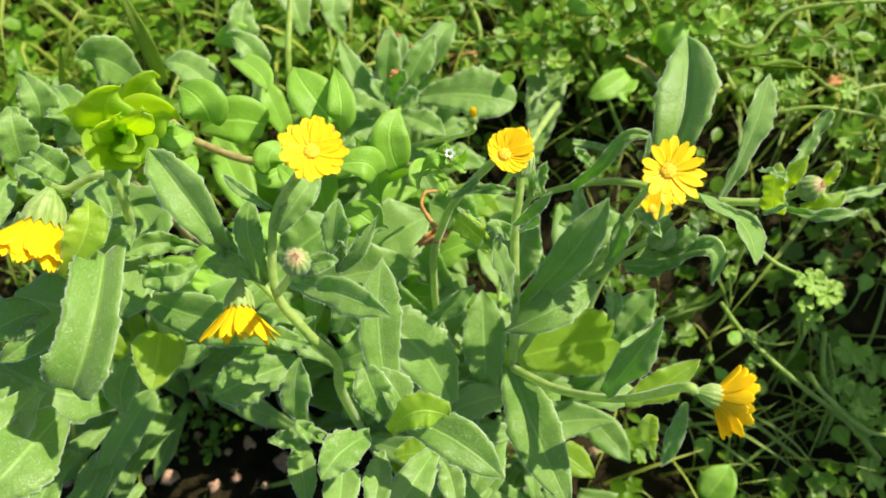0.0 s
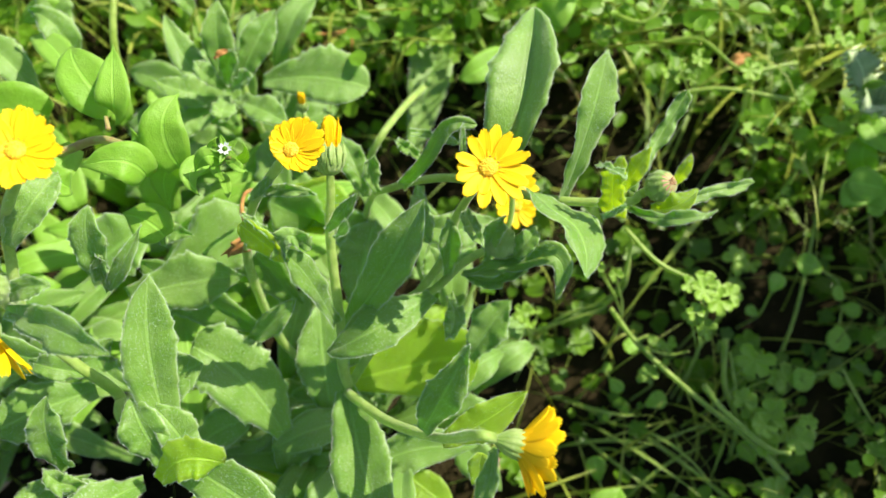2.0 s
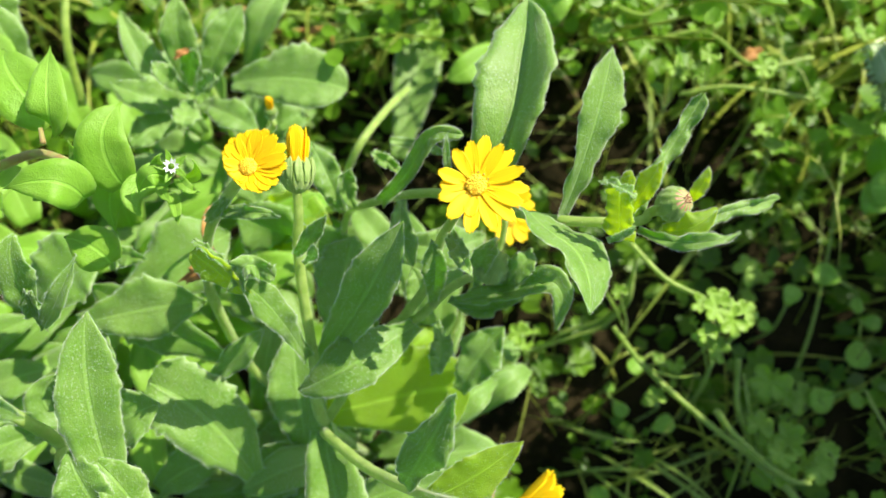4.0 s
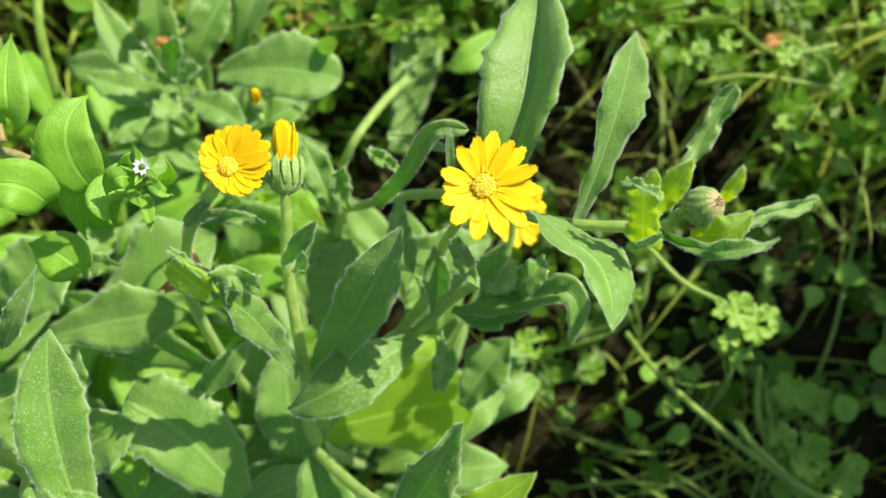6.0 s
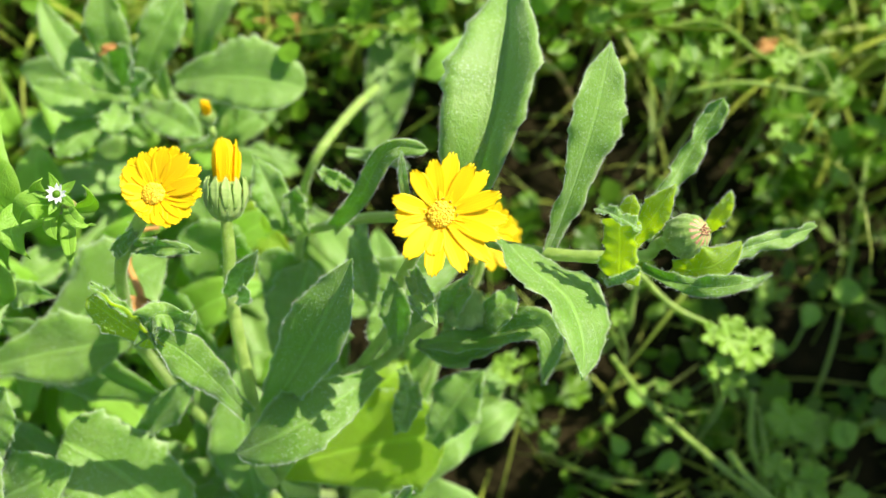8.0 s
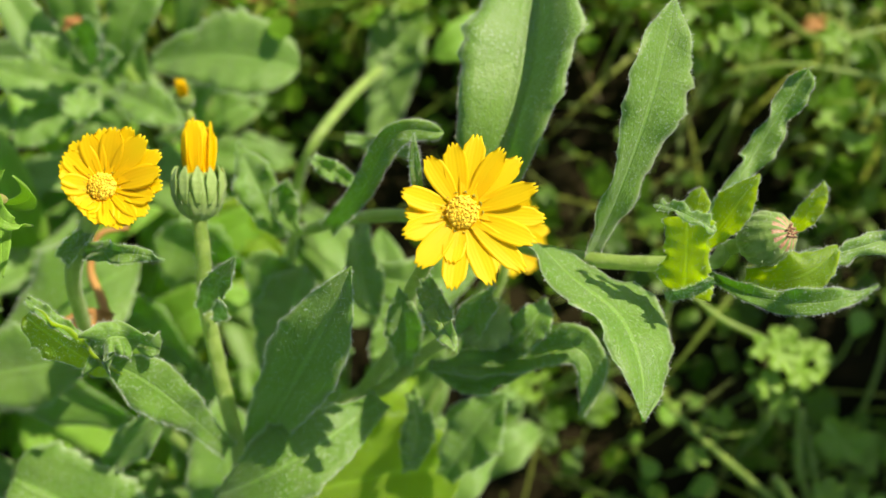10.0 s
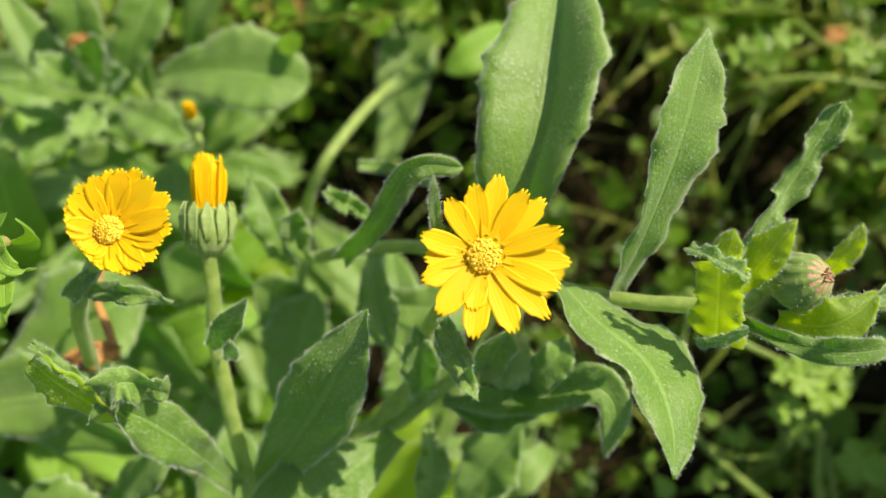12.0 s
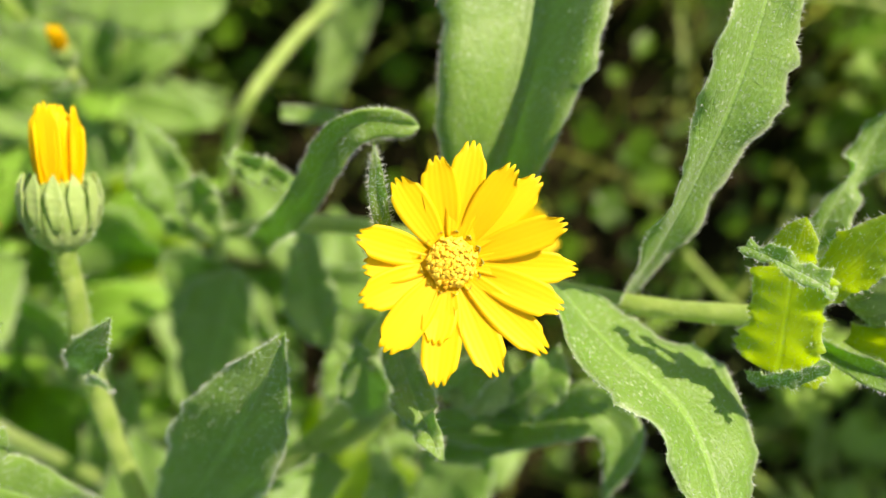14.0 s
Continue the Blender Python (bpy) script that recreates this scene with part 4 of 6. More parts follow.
leaf(second, (-0.0453, 0.106, 0.205), (-0.0375, 0.1145, 0.212), (-0.0331, 0.1243, 0.21), 0.0107, (0.21, -0.38, 0.9), 16, "lance", marigold_leaf, 0.4, 1)
leaf(second, (-0.0465, 0.1115, 0.21), (-0.0541, 0.1145, 0.216), (-0.0615, 0.1213, 0.214), 0.0041, (0.06, -0.3, 0.95), 20, "lance", marigold_leaf, 0.5, 1)
leaf(second, (-0.0637, 0.1031, 0.195), (-0.0728, 0.1144, 0.212), (-0.0882, 0.1331, 0.21), 0.0190, (0.14, -0.29, 0.94), 34, "lance", marigold_leaf, 0.4, 1)
leaf(second, (-0.0526, 0.0962, 0.184), (-0.0616, 0.0986, 0.194), (-0.0702, 0.0978, 0.196), 0.0091, (0.5, -0.37, 0.78), 22, "lance", marigold_leaf, 1.0, 1)
leaf(second, (-0.06, 0.0995, 0.186), (-0.064, 0.1049, 0.198), (-0.067, 0.1093, 0.204), 0.0081, (0.5, -0.66, 0.55), 25, "lance", marigold_leaf, 1.0, 1)
leaf(second, (-0.0809, 0.1074, 0.17), (-0.089, 0.1017, 0.174), (-0.0997, 0.1051, 0.176), 0.0130, (-0.35, -0.50, 0.79), 30, "lance", marigold_leaf, 1.0, 1)
leaf(second, (-0.0834, 0.1159, 0.165), (-0.0963, 0.1161, 0.17), (-0.1079, 0.1098, 0.172), 0.0110, (-0.35, -0.50, 0.79), 30, "lance", marigold_leaf, 0.9, 1)
leaf(second, (-0.0572, 0.0885, 0.14), (-0.081, 0.0934, 0.15), (-0.1087, 0.1009, 0.154), 0.0202, (-0.45, -0.45, 0.77), 12, "lance", marigold_leaf, 0.4, 1)
leaf(second, (-0.0519, 0.0833, 0.125), (-0.0691, 0.0749, 0.13), (-0.0814, 0.0672, 0.132), 0.0202, (0.31, -0.17, 0.93), 14, "lance", marigold_leaf, 0.4, 1)
leaf(second, (-0.0442, 0.0837, 0.15), (-0.051, 0.0837, 0.158), (-0.0612, 0.0866, 0.155), 0.0086, (0.23, -0.26, 0.94), 20, "lance", marigold_leaf, 0.5, 1)
leaf(second, (-0.0365, 0.0821, 0.13), (-0.0473, 0.0899, 0.135), (-0.0425, 0.0976, 0.14), 0.0122, (0.26, -0.45, 0.85), 20, "lance", marigold_leaf, 0.5, 1)
leaf(second, (-0.0334, 0.0908, 0.14), (-0.0282, 0.0979, 0.15), (-0.0238, 0.1063, 0.155), 0.0156, (-0.07, -0.67, 0.74), 12, "lance", marigold_leaf, 0.5, 1)
leaf(second, (-0.0343, 0.0821, 0.13), (-0.0225, 0.0847, 0.138), (-0.0116, 0.0887, 0.14), 0.0179, (-0.28, -0.38, 0.88), 12, "lance", marigold_leaf, 0.5, 1)
leaf(second, (-0.062, 0.1259, 0.12), (-0.0511, 0.1322, 0.13), (-0.0372, 0.1416, 0.132), 0.0259, (-0.5, -0.42, 0.76), 8, "lance", marigold_leaf, 0.5, 1)
leaf(second, (-0.0471, 0.1183, 0.12), (-0.0253, 0.1216, 0.125), (-0.004, 0.1231, 0.128), 0.0195, (-0.5, -0.42, 0.76), 8, "lance", marigold_leaf, 0.5, 1)
leaf(second, (-0.0345, 0.1297, 0.11), (-0.017, 0.1398, 0.118), (0.0001, 0.1496, 0.12), 0.0292, (-0.5, -0.42, 0.76), 8, "lance", marigold_leaf, 0.5, 1)

# ---- the marigold at the edge of the clump ----
third = thing("marigold_plant", (-0.125, 0.088, 0), "broad-leaved hairy marigold plant with one nodding flower", "flower plant")
stem(third, [(-0.125, 0.088, -0.005), (-0.1125, 0.1124, 0.15), (-0.1019, 0.1176, 0.182), (-0.1004, 0.1242, 0.202), (-0.1064, 0.1263, 0.204), (-0.117, 0.1231, 0.2), (-0.1226, 0.1244, 0.1993)], 0.0018, 0.0012, marigold_stem, "stem")
leaf(third, (-0.1057, 0.104, 0.19), (-0.1009, 0.0777, 0.2), (-0.1074, 0.0578, 0.192), 0.0290, (0.25, -0.05, 0.95), 50, "strap", marigold_leaf, 0.15, 1)
leaf(third, (-0.1138, 0.1178, 0.16), (-0.1096, 0.1026, 0.165), (-0.1159, 0.0914, 0.16), 0.0244, (0.42, -0.03, 0.91), 12, "lance", marigold_leaf, 0.5, 1)
leaf(third, (-0.1222, 0.0694, 0.125), (-0.1371, 0.0676, 0.145), (-0.1636, 0.0811, 0.15), 0.0288, (0.47, -0.18, 0.86), 14, "lance", marigold_leaf, 0.3, 1)
leaf(third, (-0.1308, 0.0574, 0.15), (-0.13, 0.042, 0.17), (-0.1394, 0.0257, 0.175), 0.0256, (0.67, 0.34, 0.66), 16, "lance", marigold_leaf, 0.3, 1)
leaf(third, (-0.1319, 0.0635, 0.165), (-0.1358, 0.0527, 0.172), (-0.1396, 0.0431, 0.175), 0.0155, (0.62, 0.14, 0.77), 12, "round", marigold_leaf, 0.5, 1)
leaf(third, (-0.0991, 0.0884, 0.148), (-0.096, 0.0757, 0.156), (-0.0957, 0.0637, 0.158), 0.0183, (0.34, 0.39, 0.86), 14, "ovate", marigold_leaf_thin, 0.4, 1)
leaf(third, (-0.1147, 0.0869, 0.128), (-0.1177, 0.0725, 0.132), (-0.1153, 0.0615, 0.13), 0.0129, (0.4, 0.06, 0.91), 14, "lance", marigold_leaf, 0.5, 1)
leaf(third, (-0.1159, 0.0942, 0.195), (-0.1065, 0.1053, 0.204), (-0.1073, 0.1177, 0.205), 0.0125, (0.38, -0.48, 0.79), 16, "lance", marigold_leaf_thin, 0.6, 1)
leaf(third, (-0.1147, 0.1036, 0.18), (-0.1063, 0.1104, 0.184), (-0.0996, 0.1178, 0.184), 0.0107, (0.25, -0.5, 0.83), 14, "lance", marigold_leaf, 0.5, 1)
leaf(third, (-0.1322, 0.0883, 0.17), (-0.139, 0.0877, 0.172), (-0.1523, 0.0801, 0.17), 0.0162, (0.17, -0.41, 0.9), 14, "lance", marigold_leaf, 0.5, 1)
leaf(third, (-0.1274, 0.093, 0.165), (-0.1341, 0.0828, 0.168), (-0.1471, 0.0731, 0.166), 0.0127, (0.37, -0.33, 0.87), 14, "lance", marigold_leaf, 0.5, 1)
leaf(third, (-0.121, 0.1312, 0.19), (-0.1244, 0.1325, 0.2), (-0.1309, 0.1368, 0.2), 0.0125, (0.5, -0.44, 0.75), 20, "lance", marigold_leaf, 0.9, 1)
leaf(third, (-0.13, 0.1338, 0.18), (-0.1332, 0.1333, 0.19), (-0.142, 0.1377, 0.19), 0.0126, (0.5, -0.41, 0.76), 18, "lance", marigold_leaf, 0.5, 1)
leaf(third, (-0.1519, 0.1436, 0.16), (-0.15, 0.1522, 0.18), (-0.1519, 0.1636, 0.185), 0.0153, (0.51, -0.67, 0.54), 18, "lance", marigold_leaf, 0.8, 1)
leaf(third, (-0.1563, 0.1659, 0.16), (-0.1475, 0.1697, 0.175), (-0.1552, 0.1828, 0.18), 0.0139, (0.47, -0.69, 0.56), 18, "lance", marigold_leaf, 0.8, 1)
leaf(third, (-0.1468, 0.1634, 0.16), (-0.1363, 0.1677, 0.17), (-0.1469, 0.183, 0.17), 0.0181, (0.43, -0.41, 0.81), 14, "lance", marigold_leaf, 0.5, 1)
leaf(third, (-0.1488, 0.1361, 0.18), (-0.1483, 0.127, 0.185), (-0.1491, 0.112, 0.185), 0.0109, (0.59, 0.16, 0.8), 18, "lance", marigold_leaf, 0.5, 1)
leaf(third, (-0.1463, 0.1355, 0.14), (-0.1563, 0.1284, 0.145), (-0.1709, 0.1333, 0.145), 0.0207, (0.22, -0.37, 0.9), 10, "lance", marigold_leaf, 0.5, 1)
leaf(third, (-0.1378, 0.1582, 0.13), (-0.117, 0.1405, 0.14), (-0.1099, 0.1232, 0.14), 0.0255, (-0.08, 0.21, 0.97), 10, "lance", marigold_leaf, 0.5, 1)
leaf(third, (-0.1568, 0.169, 0.13), (-0.1353, 0.1533, 0.14), (-0.1282, 0.138, 0.14), 0.0259, (-0.13, 0.2, 0.97), 10, "lance", marigold_leaf, 0.5, 1)
leaf(third, (-0.1377, 0.1032, 0.12), (-0.1525, 0.1065, 0.125), (-0.1717, 0.1089, 0.125), 0.0256, (0.11, -0.22, 0.97), 10, "lance", marigold_leaf, 0.5, 1)
leaf(third, (-0.1439, 0.0865, 0.11), (-0.1639, 0.0913, 0.11), (-0.1769, 0.0961, 0.11), 0.0219, (-0.03, -0.09, 1), 10, "lance", marigold_leaf, 0.5, 1)
leaf(third, (-0.1533, 0.0308, 0.06), (-0.1354, 0.0527, 0.085), (-0.117, 0.0767, 0.1), 0.0148, (0.07, -0.69, 0.72), 14, "strap", marigold_leaf, 0.5, 1)
leaf(third, (-0.1097, 0.1506, 0.17), (-0.097, 0.1534, 0.18), (-0.088, 0.157, 0.18), 0.0134, (-0.12, -0.69, 0.71), 14, "lance", marigold_leaf, 0.5, 1)
leaf(third, (-0.1214, 0.1961, 0.15), (-0.1245, 0.1922, 0.172), (-0.1338, 0.1914, 0.175), 0.0197, (0.8, -0.53, 0.3), 14, "round", marigold_leaf, 0.4, 1)

# ---- the low marigold rosette behind ----
rosette = thing("marigold_plant", (-0.012, 0.205, 0), "low rosette of grey-green hairy marigold leaves", "flower plant")
stem(rosette, [(-0.012, 0.205, -0.005), (-0.0176, 0.2189, 0.105)], 0.0016, 0.0014, marigold_stem, "stem")
leaf(rosette, (-0.0201, 0.2114, 0.112), (-0.0194, 0.2176, 0.135), (-0.0172, 0.2288, 0.146), 0.0121, (0.35, -0.85, 0.4), 14, "lance", marigold_leaf, 0.5, 1)
leaf(rosette, (-0.0164, 0.2108, 0.112), (-0.0072, 0.2207, 0.126), (0.0014, 0.2344, 0.132), 0.0139, (0.04, -0.66, 0.75), 14, "lance", marigold_leaf, 0.5, 1)
leaf(rosette, (-0.0058, 0.2139, 0.112), (0.0176, 0.2106, 0.12), (0.0392, 0.2057, 0.120), 0.0225, (-0.1, -0.25, 0.96), 10, "round", marigold_leaf, 0.5, 1)
leaf(rosette, (-0.0197, 0.2095, 0.11), (-0.0316, 0.2123, 0.125), (-0.0416, 0.2304, 0.135), 0.0124, (0.49, -0.41, 0.77), 14, "lance", marigold_leaf, 0.5, 1)
leaf(rosette, (-0.0223, 0.208, 0.11), (-0.0315, 0.2022, 0.122), (-0.0455, 0.2063, 0.125), 0.0133, (0.54, -0.22, 0.81), 14, "lance", marigold_leaf, 0.5, 1)
leaf(rosette, (-0.0169, 0.2064, 0.11), (-0.0045, 0.1971, 0.118), (0.0072, 0.1898, 0.118), 0.0124, (-0.24, 0.12, 0.96), 14, "lance", marigold_leaf, 0.5, 1)
leaf(rosette, (-0.0189, 0.2079, 0.12), (-0.0141, 0.2087, 0.135), (-0.01, 0.2089, 0.14), 0.0078, (-0.3, -0.94, 0.18), 14, "lance", marigold_leaf, 0.5, 1)
leaf(rosette, (-0.0188, 0.2049, 0.12), (-0.0226, 0.2028, 0.135), (-0.026, 0.2054, 0.14), 0.0073, (0.86, -0.4, 0.32), 14, "lance", marigold_leaf, 0.5, 1)
leaf(rosette, (-0.0162, 0.2049, 0.12), (-0.0091, 0.2018, 0.132), (-0.0039, 0.2007, 0.136), 0.0074, (-0.8, -0.15, 0.58), 14, "lance", marigold_leaf, 0.5, 1)
leaf(rosette, (-0.0189, 0.2031, 0.118), (-0.0166, 0.1912, 0.128), (-0.0176, 0.1855, 0.128), 0.0092, (0.33, 0.48, 0.81), 14, "lance", marigold_leaf, 0.5, 1)
leaf(rosette, (-0.0196, 0.2064, 0.11), (-0.0319, 0.1944, 0.115), (-0.0393, 0.1856, 0.115), 0.0120, (0.38, -0.14, 0.91), 14, "lance", marigold_leaf, 0.5, 1)
leaf(rosette, (0.0531, 0.2185, 0.0350), (0.0631, 0.2588, 0.0460), (0.0710, 0.2972, 0.0450), 0.0230, (-0.15, -0.78, 0.6), 8, "lance", marigold_leaf, 0.2, 1)
stem(rosette, [(0.0300, 0.1750, 0.080), (0.0420, 0.1800, 0.1180), (0.0520, 0.1980, 0.1150), (0.0608, 0.2158, 0.1030)], 0.0014, 0.0015, marigold_stem, "stem")
leaf(rosette, (-0.0815, 0.2064, 0.12), (-0.0778, 0.2172, 0.14), (-0.09, 0.2255, 0.145), 0.0129, (0.57, -0.55, 0.61), 18, "lance", marigold_leaf, 0.6, 1)
leaf(rosette, (-0.0771, 0.2156, 0.12), (-0.0856, 0.2329, 0.135), (-0.0836, 0.251, 0.14), 0.0142, (0.44, -0.38, 0.81), 18, "lance", marigold_leaf, 0.6, 1)
leaf(rosette, (-0.0939, 0.2004, 0.12), (-0.1057, 0.2151, 0.13), (-0.122, 0.2212, 0.13), 0.0165, (0.27, -0.1, 0.96), 14, "lance", marigold_leaf, 0.5, 1)
leaf(rosette, (-0.0651, 0.2588, 0.1), (-0.07, 0.2719, 0.11), (-0.0774, 0.2932, 0.11), 0.0183, (0.33, -0.15, 0.93), 14, "lance", marigold_leaf, 0.5, 1)
leaf(rosette, (-0.0466, 0.2662, 0.09), (-0.0517, 0.2763, 0.1), (-0.044, 0.2981, 0.1), 0.0161, (0.35, -0.31, 0.89), 14, "lance", marigold_leaf, 0.5, 1)

# ---- chickweed ----
chickweed = thing("chickweed_plant", (-0.05, 0.15, 0), "smooth bright green chickweed with a tiny white flower", "weed")
stem(chickweed, [(-0.145, 0.175, -0.004), (-0.1084, 0.1704, 0.165), (-0.0894, 0.1589, 0.169), (-0.067, 0.1488, 0.172), (-0.0536, 0.1489, 0.174), (-0.0384, 0.1515, 0.178), (-0.0221, 0.1438, 0.183), (-0.0057, 0.1373, 0.19), (0.0033, 0.1339, 0.196), (0.0103, 0.1324, 0.203)], 0.0017, 0.0009, chickweed_stem, "stem")
stem(chickweed, [(-0.031, 0.1482, 0.19), (-0.0324, 0.1527, 0.19)], 0.0008, 0.0006, chickweed_stem, "stem")
leaf(chickweed, (-0.0726, 0.1486, 0.2), (-0.0746, 0.1527, 0.208), (-0.0845, 0.1608, 0.204), 0.0162, (0.05, -0.26, 0.96), 14, "ovate", chickweed_leaf, 0.15, 0)
leaf(chickweed, (-0.063, 0.1677, 0.165), (-0.0761, 0.1672, 0.17), (-0.0892, 0.1644, 0.165), 0.0191, (0.07, -0.53, 0.85), 14, "ovate", chickweed_leaf, 0.15, 0)
leaf(chickweed, (-0.0336, 0.1594, 0.182), (-0.0424, 0.1682, 0.189), (-0.0492, 0.1811, 0.185), 0.0172, (0.08, -0.08, 0.99), 14, "ovate", chickweed_leaf, 0.15, 0)
leaf(chickweed, (-0.0304, 0.1535, 0.188), (-0.0289, 0.1595, 0.196), (-0.0336, 0.1781, 0.19), 0.0107, (0.09, -0.07, 0.99), 14, "ovate", chickweed_leaf, 0.15, 0)
leaf(chickweed, (-0.0086, 0.1356, 0.19), (-0.0111, 0.1437, 0.2), (-0.0075, 0.1543, 0.2), 0.0141, (0.08, -0.47, 0.88), 14, "ovate", chickweed_leaf, 0.15, 0)
leaf(chickweed, (-0.0153, 0.1297, 0.196), (-0.0191, 0.1304, 0.205), (-0.0317, 0.1296, 0.203), 0.0121, (0.38, -0.24, 0.89), 14, "ovate", chickweed_leaf, 0.15, 0)
leaf(chickweed, (-0.0313, 0.1344, 0.19), (-0.022, 0.1347, 0.196), (-0.0208, 0.13, 0.19), 0.0105, (-0.03, -0.08, 1), 14, "ovate", chickweed_leaf, 0.15, 0)
leaf(chickweed, (-0.0178, 0.1218, 0.17), (-0.0234, 0.1264, 0.172), (-0.0321, 0.13, 0.17), 0.0132, (-0.06, -0.11, 0.99), 14, "ovate", chickweed_leaf, 0.15, 0)
leaf(chickweed, (-0.0047, 0.1374, 0.19), (-0.0162, 0.1388, 0.18), (-0.0152, 0.1286, 0.175), 0.0114, (0.03, -0.87, 0.49), 14, "ovate", chickweed_leaf, 0.15, 0)
leaf(chickweed, (0.0032, 0.1348, 0.195), (-0.002, 0.1293, 0.2), (-0.0002, 0.1242, 0.195), 0.0065, (0.43, -0.14, 0.89), 14, "ovate", chickweed_leaf, 0.15, 0)
leaf(chickweed, (0.0072, 0.1324, 0.2), (0.0044, 0.1306, 0.207), (-0.0006, 0.1292, 0.2), 0.0060, (0.19, -0.48, 0.86), 14, "ovate", chickweed_leaf, 0.15, 0)
leaf(chickweed, (-0.0553, 0.1407, 0.18), (-0.0549, 0.1438, 0.185), (-0.0514, 0.1506, 0.183), 0.0121, (0.26, -0.37, 0.89), 14, "ovate", chickweed_leaf, 0.15, 0)
leaf(chickweed, (-0.0499, 0.153, 0.17), (-0.0564, 0.141, 0.175), (-0.0628, 0.1472, 0.172), 0.0116, (0.31, -0.4, 0.86), 14, "ovate", chickweed_leaf, 0.15, 0)
leaf(chickweed, (-0.0962, 0.1458, 0.17), (-0.0879, 0.1432, 0.175), (-0.0867, 0.1519, 0.172), 0.0092, (0.17, -0.54, 0.83), 14, "ovate", chickweed_leaf, 0.15, 0)
leaf(chickweed, (-0.088, 0.157, 0.18), (-0.0899, 0.149, 0.19), (-0.0994, 0.1612, 0.185), 0.0112, (0.23, -0.43, 0.87), 14, "ovate", chickweed_leaf, 0.15, 0)
leaf(chickweed, (-0.0268, 0.143, 0.18), (-0.0216, 0.1422, 0.19), (-0.0249, 0.149, 0.19), 0.0059, (0.03, -0.86, 0.51), 14, "ovate", chickweed_leaf, 0.15, 0)
leaf(chickweed, (-0.0445, 0.1339, 0.18), (-0.047, 0.1352, 0.185), (-0.0529, 0.142, 0.182), 0.0088, (0.16, -0.08, 0.98), 14, "ovate", chickweed_leaf, 0.15, 0)
leaf(chickweed, (-0.0874, 0.2179, 0.14), (-0.0716, 0.2013, 0.15), (-0.0682, 0.1922, 0.15), 0.0118, (-0.09, 0.3, 0.95), 14, "ovate", chickweed_leaf, 0.15, 0)
leaf(chickweed, (-0.0842, 0.2327, 0.13), (-0.0902, 0.2316, 0.135), (-0.1012, 0.2303, 0.13), 0.0129, (0.09, -0.63, 0.77), 14, "ovate", chickweed_leaf, 0.15, 0)
chickweed_flower(chickweed, (0.0092, 0.1327, 0.207))
leaf(chickweed, (0.0063, 0.1348, 0.195), (0.0129, 0.1339, 0.2), (0.0141, 0.1339, 0.208), 0.0033, (-0.46, -0.86, 0.21), 20, "ovate", chickweed_leaf, 0.1, 0)
leaf(chickweed, (0.0034, 0.1338, 0.19), (0.0069, 0.1274, 0.195), (0.0084, 0.122, 0.196), 0.0033, (0, 0.45, 0.89), 20, "ovate", chickweed_leaf, 0.1, 0)
leaf(chickweed, (0.0032, 0.1348, 0.195), (0.0053, 0.1292, 0.2), (0.0094, 0.1244, 0.205), 0.0032, (-0.19, 0.62, 0.76), 20, "ovate", chickweed_leaf, 0.1, 0)
leaf(chickweed, (0.0078, 0.134, 0.2), (0.0129, 0.1278, 0.206), (0.014, 0.1293, 0.2), 0.0031, (-0.12, -0.16, 0.98), 20, "ovate", chickweed_leaf, 0.1, 0)
leaf(chickweed, (0.0056, 0.134, 0.2), (0.0059, 0.1332, 0.208), (0.0078, 0.1346, 0.21), 0.0031, (0.23, -0.97, 0), 20, "ovate", chickweed_leaf, 0.1, 0)
weed_rosette = thing("chickweed_plant", (-0.125, 0.17, 0), "upright shoot of broad yellow-green nested leaves", "weed")
stem(weed_rosette, [(-0.12, 0.165, -0.004), (-0.1283, 0.1612, 0.14), (-0.1168, 0.1578, 0.17)], 0.0016, 0.0012, chickweed_stem, "stem")
leaf(weed_rosette, (-0.1146, 0.1562, 0.175), (-0.115, 0.1506, 0.198), (-0.1251, 0.1521, 0.2), 0.0144, (0.84, -0.48, 0.27), 26, "ovate", weed_leaf, 0.2, 0)
leaf(weed_rosette, (-0.1132, 0.1546, 0.178), (-0.1062, 0.1507, 0.206), (-0.1005, 0.1569, 0.21), 0.0243, (0.16, -0.99, 0.01), 26, "ovate", weed_leaf, 0.2, 0)
leaf(weed_rosette, (-0.1127, 0.1558, 0.178), (-0.0918, 0.151, 0.2), (-0.0839, 0.15, 0.198), 0.0201, (-0.53, -0.6, 0.6), 26, "ovate", weed_leaf, 0.2, 0)
leaf(weed_rosette, (-0.1124, 0.1534, 0.178), (-0.1066, 0.1347, 0.2), (-0.1065, 0.1279, 0.2), 0.0220, (0.59, 0.6, 0.54), 26, "ovate", weed_leaf, 0.2, 0)
leaf(weed_rosette, (-0.1124, 0.1534, 0.178), (-0.0935, 0.1341, 0.203), (-0.0945, 0.1285, 0.203), 0.0180, (-0.25, 0.59, 0.77), 26, "ovate", weed_leaf, 0.2, 0)
leaf(weed_rosette, (-0.1081, 0.1512, 0.188), (-0.0914, 0.1412, 0.214), (-0.0882, 0.1431, 0.219), 0.0135, (-0.03, -0.97, -0.23), 26, "ovate", weed_leaf, 0.2, 0)
leaf(weed_rosette, (-0.1086, 0.1501, 0.188), (-0.1027, 0.1378, 0.214), (-0.103, 0.1329, 0.219), 0.0123, (0.82, -0.42, -0.38), 26, "ovate", weed_leaf, 0.2, 0)
